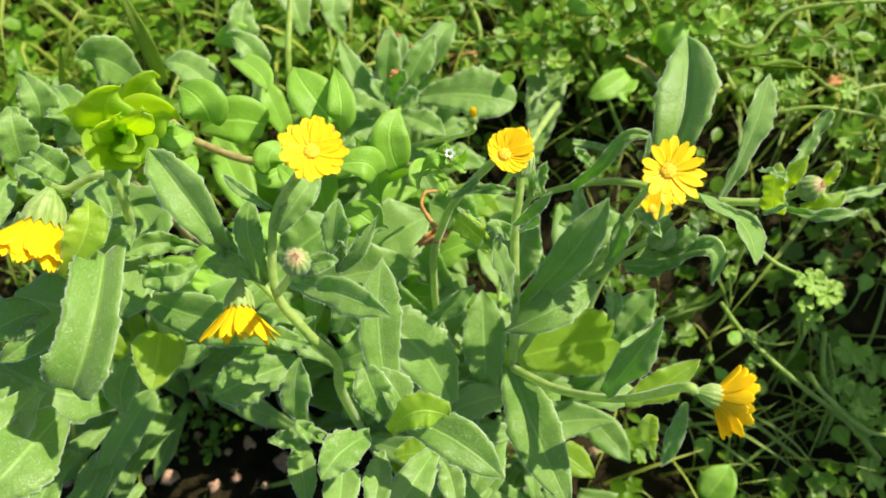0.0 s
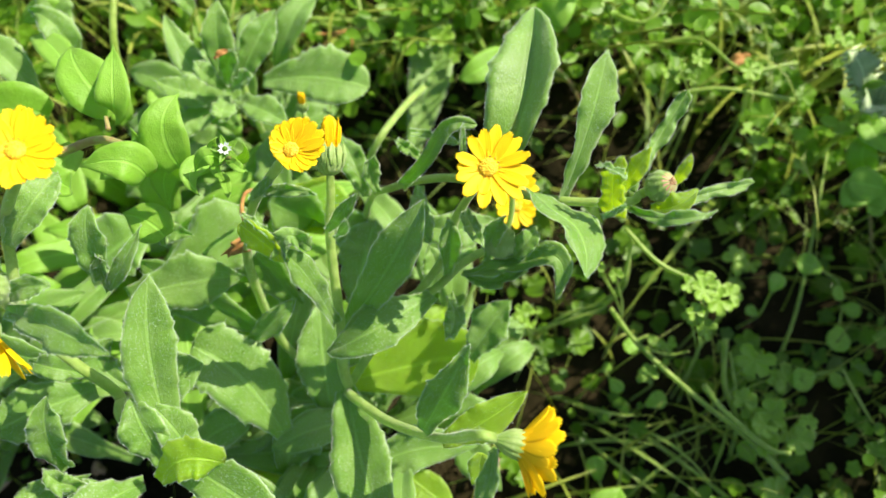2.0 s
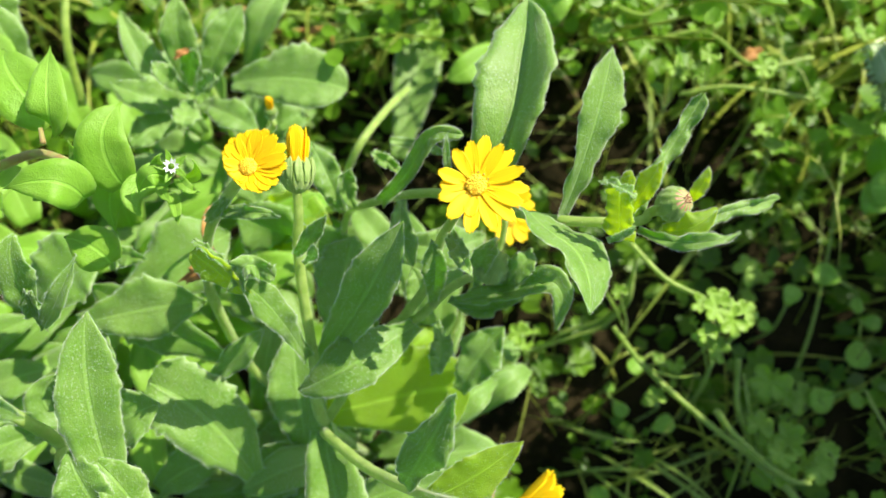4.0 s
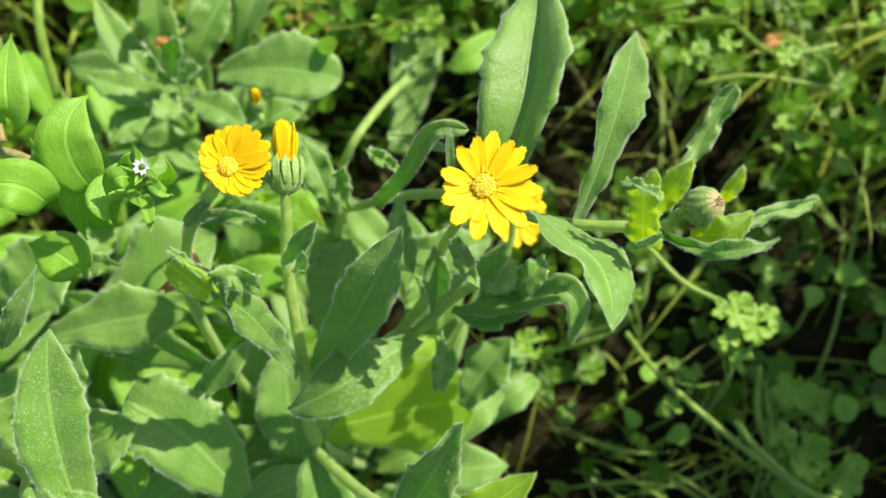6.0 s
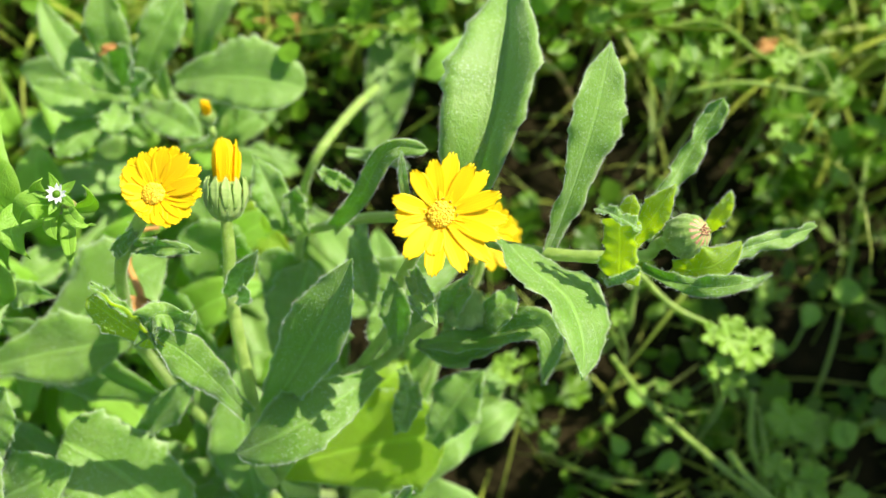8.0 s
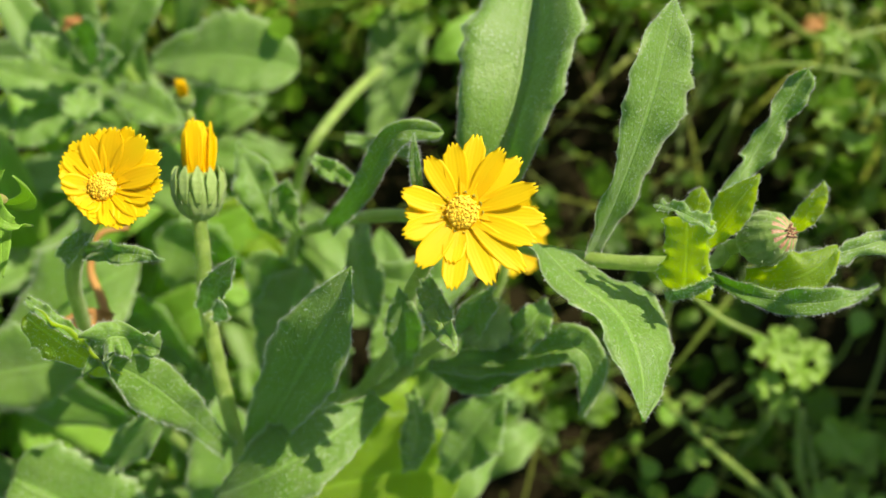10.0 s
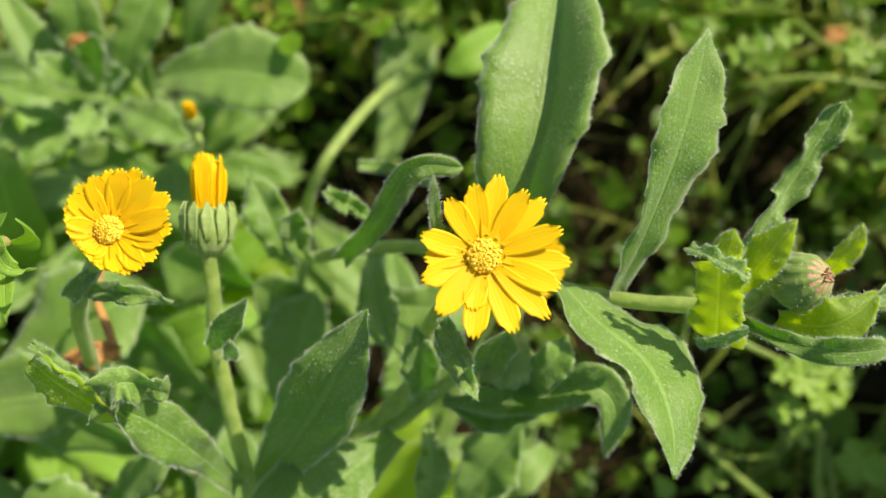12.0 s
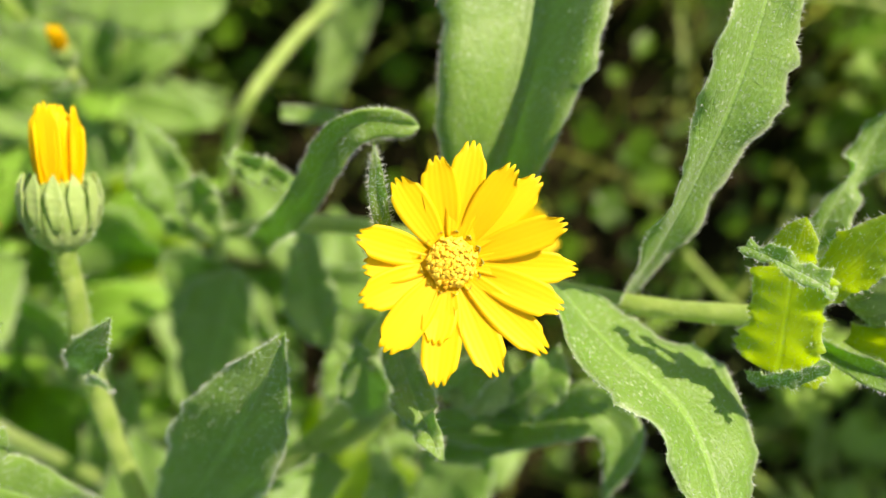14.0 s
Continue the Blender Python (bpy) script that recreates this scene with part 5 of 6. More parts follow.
leaf(weed_rosette, (-0.108, 0.1489, 0.188), (-0.094, 0.1328, 0.212), (-0.0892, 0.1282, 0.216), 0.0098, (-0.56, 0.44, 0.7), 26, "ovate", weed_leaf, 0.2, 0)
leaf(weed_rosette, (-0.108, 0.149, 0.19), (-0.0992, 0.1417, 0.212), (-0.0959, 0.1425, 0.216), 0.0077, (-0.04, -0.97, -0.23), 26, "ovate", weed_leaf, 0.2, 0)
leaf(weed_rosette, (-0.117, 0.1591, 0.17), (-0.0998, 0.165, 0.194), (-0.0955, 0.1702, 0.194), 0.0149, (-0.04, -0.89, 0.45), 26, "ovate", weed_leaf, 0.2, 0)

# ---- flower heads and buds ----
RAYS = [(80, 1.05), (100, .92), (125, .86), (165, .86), (183, .76), (203, .86), (232, .95), (257, .72), (262, 1.06), (291, 1.05), (316, 1.12), (337, 1.04), (357, 1.10), (19, 1.05), (44, 1.06), (58, 1.0)]
flower(main, (0.0806, 0.1285, 0.203), (0.086, -0.2, 0.976), (0.998, -0.047, 0.044), 0.0120, RAYS, 10, 0.9)
flower(main, (0.0270, 0.1326, 0.2065), (0.10, -0.22, 0.97), (1, -0.026, 0.002), 0.0097, [(k * 15 + 3 * math.sin(k * 5), 0.80 + 0.27 * math.cos(radians(k * 15 - 38)) + 0.04 * math.sin(k * 7)) for k in range(24)], 20)
flower(main, (0.0851, 0.0534, 0.21), (0.959, -0.213, -0.186), (1, 0.006, -0.011), 0.0135, 26, 38)
flower(main, (0.0930, 0.1388, 0.167), (0.322, -0.232, 0.918), (1, -0.016, 0.002), 0.0068, 14, 22)
flower(main, (0.0963, 0.1515, 0.122), (0.2, -0.35, 0.91), (1, -0.016, 0.002), 0.0092, 16, 18)
flower(second, (-0.0298, 0.1175, 0.2365), (0.32, -0.061, 0.946), (1, 0.006, -0.011), 0.0106, 20, 16)
flower(second, (-0.0605, 0.0877, 0.184), (0.03, -0.93, -0.22), (1, 0.006, -0.011), 0.0190, 20, 51, 0.62)
flower(third, (-0.1253, 0.1132, 0.196), (-0.226, -0.935, -0.274), (1, 0.006, -0.011), 0.0258, 26, 46)
bud(main, (0.0344, 0.1402, 0.1845), (0.03, 0.93, 0.36), 0.0041, "half")
bud(main, (0.1291, 0.1255, 0.196), (0.477, -0.093, 0.874), 0.0042, "closed")
bud(main, (0.0859, 0.1189, 0.17), (0.142, -0.248, 0.958), 0.0049, "green")
bud(second, (-0.0329, 0.086, 0.231), (0.114, -0.002, 0.993), 0.0039, "closed")
bud(rosette, (0.0184, 0.179, 0.15), (0.029, 0.402, 0.915), 0.0019, "half")
stem(main, [(0.08, 0.118, 0.135), (0.09, 0.132, 0.15), (0.0912, 0.1404, 0.1606), (0.0922, 0.1394, 0.1647)], 0.0010, 0.0009, marigold_stem, "stem")
stem(main, [(0.07, 0.112, 0.06), (0.085, 0.140, 0.09), (0.0950, 0.1530, 0.115), (0.0957, 0.1522, 0.1188)], 0.0010, 0.0009, marigold_stem, "stem")
stem(rosette, [(-0.01, 0.2, 0.09), (0.008, 0.186, 0.122), (0.0182, 0.1766, 0.1445), (0.0184, 0.1784, 0.1486)], 0.0011, 0.0009, marigold_stem, "stem")

# ---- weeds beside the clump ----
lobed_weed((0.1721, 0.1259, 0.096), 0.0063)
lobed_weed((0.1687, 0.1178, 0.092), 0.0043)
lobed_weed((0.2055, 0.1049, 0.048), 0.0073)
lobed_weed((0.1451, 0.2616, 0.104), 0.0094)
lobed_weed((0.2152, 0.0511, 0.03), 0.0089)
lobed_weed((0.1992, 0.0868, 0.05), 0.0060)
lobed_weed((0.2098, 0.0814, 0.05), 0.0065)
lobed_weed((0.2043, 0.0779, 0.055), 0.0060)
lobed_weed((0.2204, 0.0725, 0.05), 0.0070)
lobed_weed((0.2212, 0.0781, 0.06), 0.0039)
lobed_weed((0.1684, 0.1149, 0.05), 0.0044)
lobed_weed((0.1585, 0.1016, 0.05), 0.0048)
lobed_weed((0.1025, 0.1244, 0.07), 0.0051)
lobed_weed((0.1412, 0.1377, 0.08), 0.0034)
lobed_weed((0.253, 0.2482, 0.09), 0.0063)
lobed_weed((0.2033, 0.225, 0.1), 0.0055)
lobed_weed((0.1826, 0.2309, 0.1), 0.0048)
lobed_weed((0.2283, 0.1016, 0.03), 0.0089)
lobed_weed((0.2112, 0.161, 0.03), 0.0081)
lobed_weed((0.171, 0.232, 0.09), 0.0054)
lobed_weed((0.0348, 0.2726, 0.06), 0.0069)
lobed_weed((0.0678, 0.2721, 0.06), 0.0082)
lobed_weed((0.2369, 0.1966, 0.06), 0.0051)
lobed_weed((0.2078, 0.2064, 0.08), 0.0044)
creeper = thing("creeping_weed_stem", (0.2, 0.1, 0), "long pale green creeping stem with small bracts", "weed")
stem(creeper, [(0.1416, 0.1284, 0.062), (0.1546, 0.1125, 0.056), (0.1778, 0.0917, 0.05), (0.2004, 0.0732, 0.046), (0.221, 0.0579, 0.03)], 0.001, 0.0013, weed_stem, "stem")
stem(creeper, [(0.2004, 0.0732, 0.046), (0.1963, 0.0962, 0.05), (0.1941, 0.1097, 0.055)], 0.0007, 0.0005, weed_stem, "stem")
stem(creeper, [(0.1546, 0.1125, 0.056), (0.1644, 0.1075, 0.062), (0.173, 0.1079, 0.065)], 0.0006, 0.0004, weed_stem, "stem")
stalk = thing("weed_stalk", (0.25, 0.13, 0), "thin jointed green weed stalk in shade", "weed")
stem(stalk, [(0.2319, 0.1069, 0), (0.2422, 0.136, 0.018), (0.2527, 0.1747, 0.03), (0.2651, 0.2175, 0.035)], 0.0009, 0.0006, weed_stem, "stem")
stem(stalk, [(0.1416, 0.133, 0.045), (0.149, 0.1388, 0.06), (0.1502, 0.1482, 0.07)], 0.0007, 0.0006, weed_stem, "stem")
stem(stalk, [(0.0968, 0.1218, 0.03), (0.127, 0.1294, 0.04), (0.1419, 0.1329, 0.05), (0.1522, 0.1465, 0.06)], 0.0008, 0.0006, weed_stem, "stem")
runner = thing("creeping_weed_stem", (0.15, 0.24, 0), "tangle of yellow-green runners above the soil", "weed")
stem(runner, [(0.1108, 0.2748, 0.06), (0.1159, 0.2515, 0.07), (0.1317, 0.2536, 0.05)], 0.00145, 0.00116, weed_stem, "stem")
stem(runner, [(0.1393, 0.2694, 0.09), (0.1596, 0.2499, 0.1), (0.1776, 0.2644, 0.11), (0.219, 0.2632, 0.12)], 0.00116, 0.00102, weed_stem, "stem")
stem(runner, [(0.1627, 0.2618, 0.06), (0.193, 0.2622, 0.07), (0.2086, 0.238, 0.08), (0.2349, 0.2414, 0.08)], 0.00102, 0.00087, weed_stem, "stem")
stem(runner, [(0.0028, 0.2951, 0.04), (0.0258, 0.284, 0.05), (0.0677, 0.2999, 0.06)], 0.00145, 0.00116, weed_stem, "stem")
stem(runner, [(0.0162, 0.3282, 0.05), (0.026, 0.2957, 0.05), (0.023, 0.2781, 0.03)], 0.00145, 0.00116, weed_stem, "stem")
stem(runner, [(-0.0239, 0.3118, 0.05), (-0.0036, 0.2918, 0.05), (0.0521, 0.2898, 0.05), (0.0767, 0.2882, 0.06)], 0.0013, 0.00102, weed_stem, "stem")
stem(runner, [(0.0834, 0.299, 0.04), (0.0929, 0.2648, 0.05), (0.1079, 0.2268, 0.04)], 0.00116, 0.00102, weed_stem, "stem")
stem(runner, [(-0.0674, 0.2125, 0.1), (-0.0677, 0.2312, 0.12), (-0.0669, 0.2624, 0.13)], 0.00174, 0.00145, weed_stem, "stem")
stem(runner, [(0.1794, 0.0942, 0.06), (0.1879, 0.0844, 0.055), (0.2062, 0.0693, 0.05), (0.2159, 0.0667, 0.05)], 0.0013, 0.00102, weed_stem, "stem")
stem(runner, [(0.1606, 0.0764, 0.03), (0.1822, 0.0625, 0.02), (0.2116, 0.0414, 0.01)], 0.00102, 0.00087, weed_stem, "stem")
stem(runner, [(0.1747, 0.2245, 0.08), (0.1956, 0.2248, 0.085), (0.2278, 0.2182, 0.085)], 0.00087, 0.00087, weed_stem, "stem")
seedling = thing("seedling", (0.1, 0.235, 0), "small weed seedling with blunt glossy leaves", "weed")
leaf(seedling, (0.0964, 0.235, 0.1), (0.0842, 0.2246, 0.102), (0.0759, 0.2226, 0.098), 0.0127, (0.13, -0.37, 0.92), 12, "ovate", chickweed_leaf, 0.15, 0)
leaf(seedling, (0.1161, 0.2571, 0.09), (0.1208, 0.2568, 0.1), (0.1315, 0.2636, 0.1), 0.0171, (-0.26, -0.58, 0.78), 12, "ovate", chickweed_leaf, 0.15, 0)
leaf(seedling, (0.1015, 0.2383, 0.09), (0.0942, 0.2252, 0.1), (0.0976, 0.2203, 0.095), 0.0111, (-0.08, 0.28, 0.96), 12, "ovate", chickweed_leaf, 0.15, 0)
leaf(seedling, (0.071, 0.2832, 0.1), (0.0773, 0.2688, 0.11), (0.0884, 0.2674, 0.11), 0.0141, (-0.67, -0.32, 0.67), 12, "ovate", chickweed_leaf, 0.15, 0)
stem(seedling, [(0.1503, 0.2607, 0), (0.1376, 0.2624, 0.03), (0.1134, 0.2502, 0.08), (0.0979, 0.2485, 0.095)], 0.001, 0.0008, chickweed_stem, "stem")
leaf(seedling, (0.1331, 0.0382, 0.03), (0.1399, 0.0469, 0.036), (0.1452, 0.0544, 0.036), 0.0180, (-0.32, -0.11, 0.94), 12, "ovate", chickweed_leaf, 0.15, 0)
shoot = thing("chickweed_plant", (0.26, 0.2, 0), "chickweed shoot with glossy paired leaves in half shade", "weed")
leaf(shoot, (0.2721, 0.1922, 0.05), (0.2599, 0.1822, 0.06), (0.2563, 0.1775, 0.055), 0.0152, (0.1, 0.22, 0.97), 12, "ovate", chickweed_leaf, 0.15, 0)
leaf(shoot, (0.274, 0.195, 0.05), (0.2726, 0.182, 0.06), (0.2822, 0.1785, 0.055), 0.0152, (-0.65, -0.1, 0.76), 12, "ovate", chickweed_leaf, 0.15, 0)
leaf(shoot, (0.2745, 0.1979, 0.05), (0.2682, 0.2047, 0.06), (0.2771, 0.2163, 0.06), 0.0145, (-0.47, -0.37, 0.8), 12, "ovate", chickweed_leaf, 0.15, 0)
stem(shoot, [(0.2971, 0.1762, 0), (0.2872, 0.178, 0.02), (0.274, 0.195, 0.05)], 0.001, 0.0008, chickweed_stem, "stem")
hairy = thing("hairy_weed", (0.19, 0.1, 0), "sprawling hairy weed with small lobed leaves", "weed")
for points, r in (
    ([(0.1421, 0.1508, 0.100), (0.1541, 0.1379, 0.097), (0.1665, 0.1313, 0.095), (0.1732, 0.1284, 0.094)], 0.0008),
    ([(0.1732, 0.1284, 0.094), (0.1821, 0.1215, 0.085), (0.1840, 0.1171, 0.060), (0.1833, 0.1111, 0.040), (0.1860, 0.0980, -0.003)], 0.0007),
    ([(0.1929, 0.1157, 0.055), (0.1922, 0.0970, 0.048), (0.1977, 0.0817, 0.042), (0.2080, 0.0700, -0.003)], 0.0011),
    ([(0.1090, 0.1250, -0.003), (0.1244, 0.1331, 0.030), (0.1418, 0.1371, 0.040), (0.1480, 0.1408, 0.060), (0.1472, 0.1497, 0.090)], 0.0008),
):
    stem(hairy, points, r * 1.15, r, weed_stem)
for k, (at, size) in enumerate((((0.1732, 0.1284, 0.095), 0.0062), ((0.1790, 0.1225, 0.092), 0.0070), ((0.1700, 0.1190, 0.086), 0.0052), ((0.1860, 0.1265, 0.086), 0.0056), ((0.1760, 0.1130, 0.082), 0.0048), ((0.2041, 0.1061, 0.056), 0.0090), ((0.1649, 0.1278, 0.098), 0.0040), ((0.1985, 0.0890, 0.052), 0.0060), ((0.2105, 0.0840, 0.050), 0.0078), ((0.2180, 0.0760, 0.046), 0.0064), ((0.2060, 0.0720, 0.048), 0.0070))):
    lobed_blade(hairy, at, (0.35 * math.sin(k * 2.3), -0.3 + 0.3 * math.cos(k * 1.9), 0.9), size, 40 + k)
    back = (at[0] - 0.006 * math.cos(k * 1.3), at[1] + 0.005 * math.sin(k * 2.1), at[2] - 0.008)
    stem(hairy, [back, (at[0], at[1], at[2] - 0.0004)], 0.0004, 0.0003, weed_stem)


def round_weed(at, size, heading, label):
    """One stalk from the soil that bears an upper round leaf and a lesser one."""
    d = np.array((math.cos(radians(heading)), math.sin(radians(heading)), 0.12))
    at = np.array(at)
    foot = at - d * size * 1.4
    plant = thing("round_leaved_weed", (foot[0], foot[1], 0), label, "weed", "round-leaved weeds in the hollow")
    stem(plant, [(foot[0], foot[1], -0.004), (foot[0] + 0.002, foot[1], at[2] * 0.6), at - d * size * 0.5], 0.0007, 0.0005, weed_stem)
    leaf(plant, at - d * size / 2, at + np.array((0, 0, size * 0.06)), at + d * size / 2, size * 0.86, (-0.1, -0.25, 0.95), 10, "round", chickweed_leaf, 0.2, 0)
    turn = np.array((-d[1], d[0], 0.1))
    low = np.array((foot[0] + 0.002, foot[1], at[2] * 0.6))
    leaf(plant, low, low + turn * size * 0.35, low + turn * size * 0.7, size * 0.6, (0.2, -0.2, 0.95), 10, "round", chickweed_leaf, 0.2, 0)


for at, size, heading in (((0.2358, 0.1021, 0.030), 0.013, 200), ((0.2085, 0.0705, 0.020), 0.011, 120), ((0.2602, 0.1237, 0.020), 0.014, 250), ((0.2479, 0.1582, 0.030), 0.013, 160), ((0.2280, 0.1480, 0.035), 0.010, 60), ((0.1560, 0.1180, 0.035), 0.009, 220), ((0.1480, 0.1000, 0.030), 0.008, 300), ((0.1660, 0.0930, 0.030), 0.010, 20), ((0.1380, 0.0640, 0.020), 0.011, 100)):
    round_weed(at, size, heading, "small round-leaved weed in the shaded hollow")
round_weed((0.2660, 0.1861, 0.062), 0.019, 170, "round-leaved weed with broad sunlit leaves")
round_weed((0.2723, 0.2104, 0.066), 0.018, 120, "round-leaved weed with broad sunlit leaves")
straggle = thing("grass_tuft", (0.15, 0.075, 0), "thin bent grass blades lying in shade", "grass")
for a, b, c in (
    ((0.1386, 0.0829, 0.020), (0.1610, 0.0663, 0.030), (0.1831, 0.0490, 0.030)),
    ((0.1493, 0.0836, 0.020), (0.1705, 0.0718, 0.035), (0.1906, 0.0489, 0.030)),
    ((0.1338, 0.0783, 0.015), (0.1491, 0.0631, 0.025), (0.1682, 0.0497, 0.020)),
    ((0.1495, 0.0711, 0.020), (0.1697, 0.0761, 0.030), (0.1954, 0.0860, 0.030)),
    ((0.1262, 0.0962, 0.020), (0.1424, 0.0879, 0.030), (0.1630, 0.0864, 0.030)),
    ((0.1921, 0.0789, 0.045), (0.1928, 0.0696, 0.030), (0.1889, 0.0569, 0.020)),
    ((0.1221, 0.0740, 0.020), (0.1439, 0.0752, 0.030), (0.1667, 0.0724, 0.030)),
    ((0.1516, 0.0511, 0.020), (0.1685, 0.0649, 0.030), (0.1872, 0.0722, 0.030)),
    ((0.2449, 0.1024, 0.050), (0.2505, 0.0861, 0.050), (0.2579, 0.0770, 0.045)),
):
    leaf(straggle, a, b, c, 0.0021, (0.15, -0.3, 0.95), 24, "blade", grass_blade, 0.1, 0)
    stem(straggle, [(a[0] - 0.006, a[1] + 0.004, -0.003), (a[0] - 0.003, a[1] + 0.002, a[2] * 0.7), a], 0.0005, 0.0004, weed_stem, "stalk")
thistle((0.2515, 0.2161, 0.1))
dry_leaf((0.0030, 0.1245, 0.1530), 0.013, 20)
dry_leaf((0.2091, 0.2447, 0.075), 0.014, 200)
dry_leaf((-0.1119, 0.0876, 0.06), 0.008, 80)
dry_leaf((0.035, 0.0637, 0.05), 0.021, 110)
dry_leaf((-0.0157, 0.2077, 0.14), 0.006, 30)
twig([(0.0079, 0.2732, 0.05), (0.016, 0.2774, 0.055), (0.0218, 0.2781, 0.055), (0.0231, 0.2705, 0.05)])
twig([(-0.0234, 0.2958, 0.05), (-0.0033, 0.2774, 0.055), (0.0353, 0.2812, 0.055)])
twig([(0.0065, 0.1250, 0.150), (0.0035, 0.1315, 0.148), (-0.0005, 0.1385, 0.146), (-0.0025, 0.1443, 0.142), (-0.0012, 0.1494, 0.142), (0.0033, 0.1523, 0.138)])
clod((-0.0985, 0.0675, 0.004), 0.007)
clod((-0.0796, 0.0579, 0.004), 0.01)
clod((-0.1448, 0.0628, 0.004), 0.009)
clod((-0.1385, 0.0498, 0.004), 0.009)
clod((-0.1487, 0.0483, 0.004), 0.006)
clod((0.0924, 0.0669, 0.004), 0.007)
clod((0.0847, 0.064, 0.004), 0.006)
clod((-0.192, 0.0481, 0.004), 0.007)
clod((-0.0373, 0.0489, 0.004), 0.006)
clod((-0.1086, 0.063, 0.004), 0.004)
clod((-0.0903, 0.0779, 0.004), 0.005)
clod((-0.1262, 0.0718, 0.004), 0.004)
clod((-0.1028, 0.05, 0.004), 0.005)
clod((-0.0875, 0.0458, 0.004), 0.004)
clod((-0.1142, 0.0456, 0.004), 0.006)
grass = thing("grass_tuft", (-0.14, 0.22, 0), "few broad yellow-green grass blades", "grass")
leaf(grass, (-0.1332, 0.2286, 0.1), (-0.1235, 0.2189, 0.15), (-0.1264, 0.2269, 0.18), 0.0083, (0.47, -0.88, -0.06), 10, "blade", grass_blade, 0.1, 0)
leaf(grass, (-0.1894, 0.2246, 0.08), (-0.1729, 0.2187, 0.12), (-0.1597, 0.219, 0.15), 0.0037, (0.19, -0.97, -0.16), 10, "blade", grass_blade, 0.1, 0)
leaf(grass, (-0.1798, 0.2738, 0.08), (-0.1799, 0.2713, 0.1), (-0.1939, 0.2838, 0.1), 0.0035, (0.47, -0.61, 0.64), 10, "blade", grass_blade, 0.1, 0)
leaf(grass, (-0.1828, 0.0447, 0.01), (-0.1688, 0.0569, 0.05), (-0.16, 0.0679, 0.08), 0.0038, (0.36, -0.92, 0.19), 10, "blade", grass_blade, 0.1, 0)
leaf(grass, (-0.0841, 0.0456, 0.006), (-0.0714, 0.048, 0.012), (-0.0919, 0.0438, 0.01), 0.0035, (0.46, -0.03, 0.89), 10, "blade", grass_blade, 0.1, 0)
leaf(grass, (0.23, 0.036, 0.01), (0.2171, 0.0614, 0.03), (0.2102, 0.0874, 0.04), 0.0045, (-0.34, -0.57, 0.75), 10, "blade", grass_blade, 0.1, 0)


# ---- ground cover ----
def bare(x, y):
    """The bare patch of soil before the clump."""
    return ((x + 0.082) / 0.060) ** 2 + ((y - 0.016) / 0.055) ** 2 < 1


def clump(x, y):
    return (x > -0.17) & (x < 0.10) & (y > 0.05) & (y < 0.19)

# ---- shaded leaves deep in the clump ----
def understory(plant, count, seed, spread, smooth=False):
    rng = random.Random(seed)
    px, py, _ = plant.location
    made = 0
    while made < count:
        a, out = rng.uniform(0, 6.283), rng.uniform(0.0, spread)
        fx, fy, fz = px + math.cos(a) * out, py + math.sin(a) * out, rng.uniform(0.015, 0.085)
        b, run = a + rng.uniform(-0.8, 0.8), rng.uniform(0.028, 0.050)
        tip = (fx + math.cos(b) * run, fy + math.sin(b) * run, fz + rng.uniform(-0.005, 0.022))
        mid = ((fx + tip[0]) / 2, (fy + tip[1]) / 2, max(fz, tip[2]) + rng.uniform(0.0, 0.006))
        if bare(tip[0], tip[1]) or bare(mid[0], mid[1]) or tip[0] > 0.11 or (tip[0] > 0.03 and tip[1] > 0.18):
            continue
        kind = marigold_leaf if rng.random() < 0.92 else marigold_leaf_thin
        kind, shape = (chickweed_leaf, "ovate") if smooth else (kind, "lance")
        leaf(plant, (fx, fy, fz), mid, tip, rng.uniform(0.011, 0.018), (rng.uniform(-0.3, 0.3), rng.uniform(-0.4, 0.2), 1), 14, shape, kind, 0.6, 0)
        made += 1


understory(main, 60, 3, 0.055)
understory(second, 55, 4, 0.055)
understory(third, 60, 5, 0.065)
understory(rosette, 55, 6, 0.055)
understory(chickweed, 60, 8, 0.07, True)


RIM = ((0, 0), (0.07, 0.2), (0.26, 0.42), (0.5, 0.5), (0.74, 0.43), (0.92, 0.24), (1, 0), (0.92, -0.24), (0.74, -0.43), (0.5, -0.5), (0.26, -0.42), (0.07, -0.2))
LEAF = np.array([(0.5, 0, 0.04)] + [(a, b, 0.24 * abs(b)) for a, b in RIM])
LEAF_FACES = np.array([(0, k + 1, (k + 1) % 12 + 1) for k in range(12)])


def lobed_outline():
    """A rounded leaf outline with five blunt lobes and a notch at its foot."""
    rim = []
    for k in range(25):
        b = math.pi - 0.35 - (2 * math.pi - 0.7) * k / 24
        r = 0.5 * (0.68 + 0.36 * abs(math.sin(math.pi * 5 * k / 24)) ** 0.6)
        rim.append((0.45 + r * math.cos(b), r * math.sin(b), 0.10 * abs(math.sin(b)) + 0.05 * math.cos(10 * math.pi * k / 24)))
    return np.array([(0.42, 0, 0.0)] + rim + [(0.05, 0, 0.0)])


LOBED = lobed_outline()
LOBED_FACES = np.array([(0, k + 1, (k + 1) % 26 + 1) for k in range(26)])


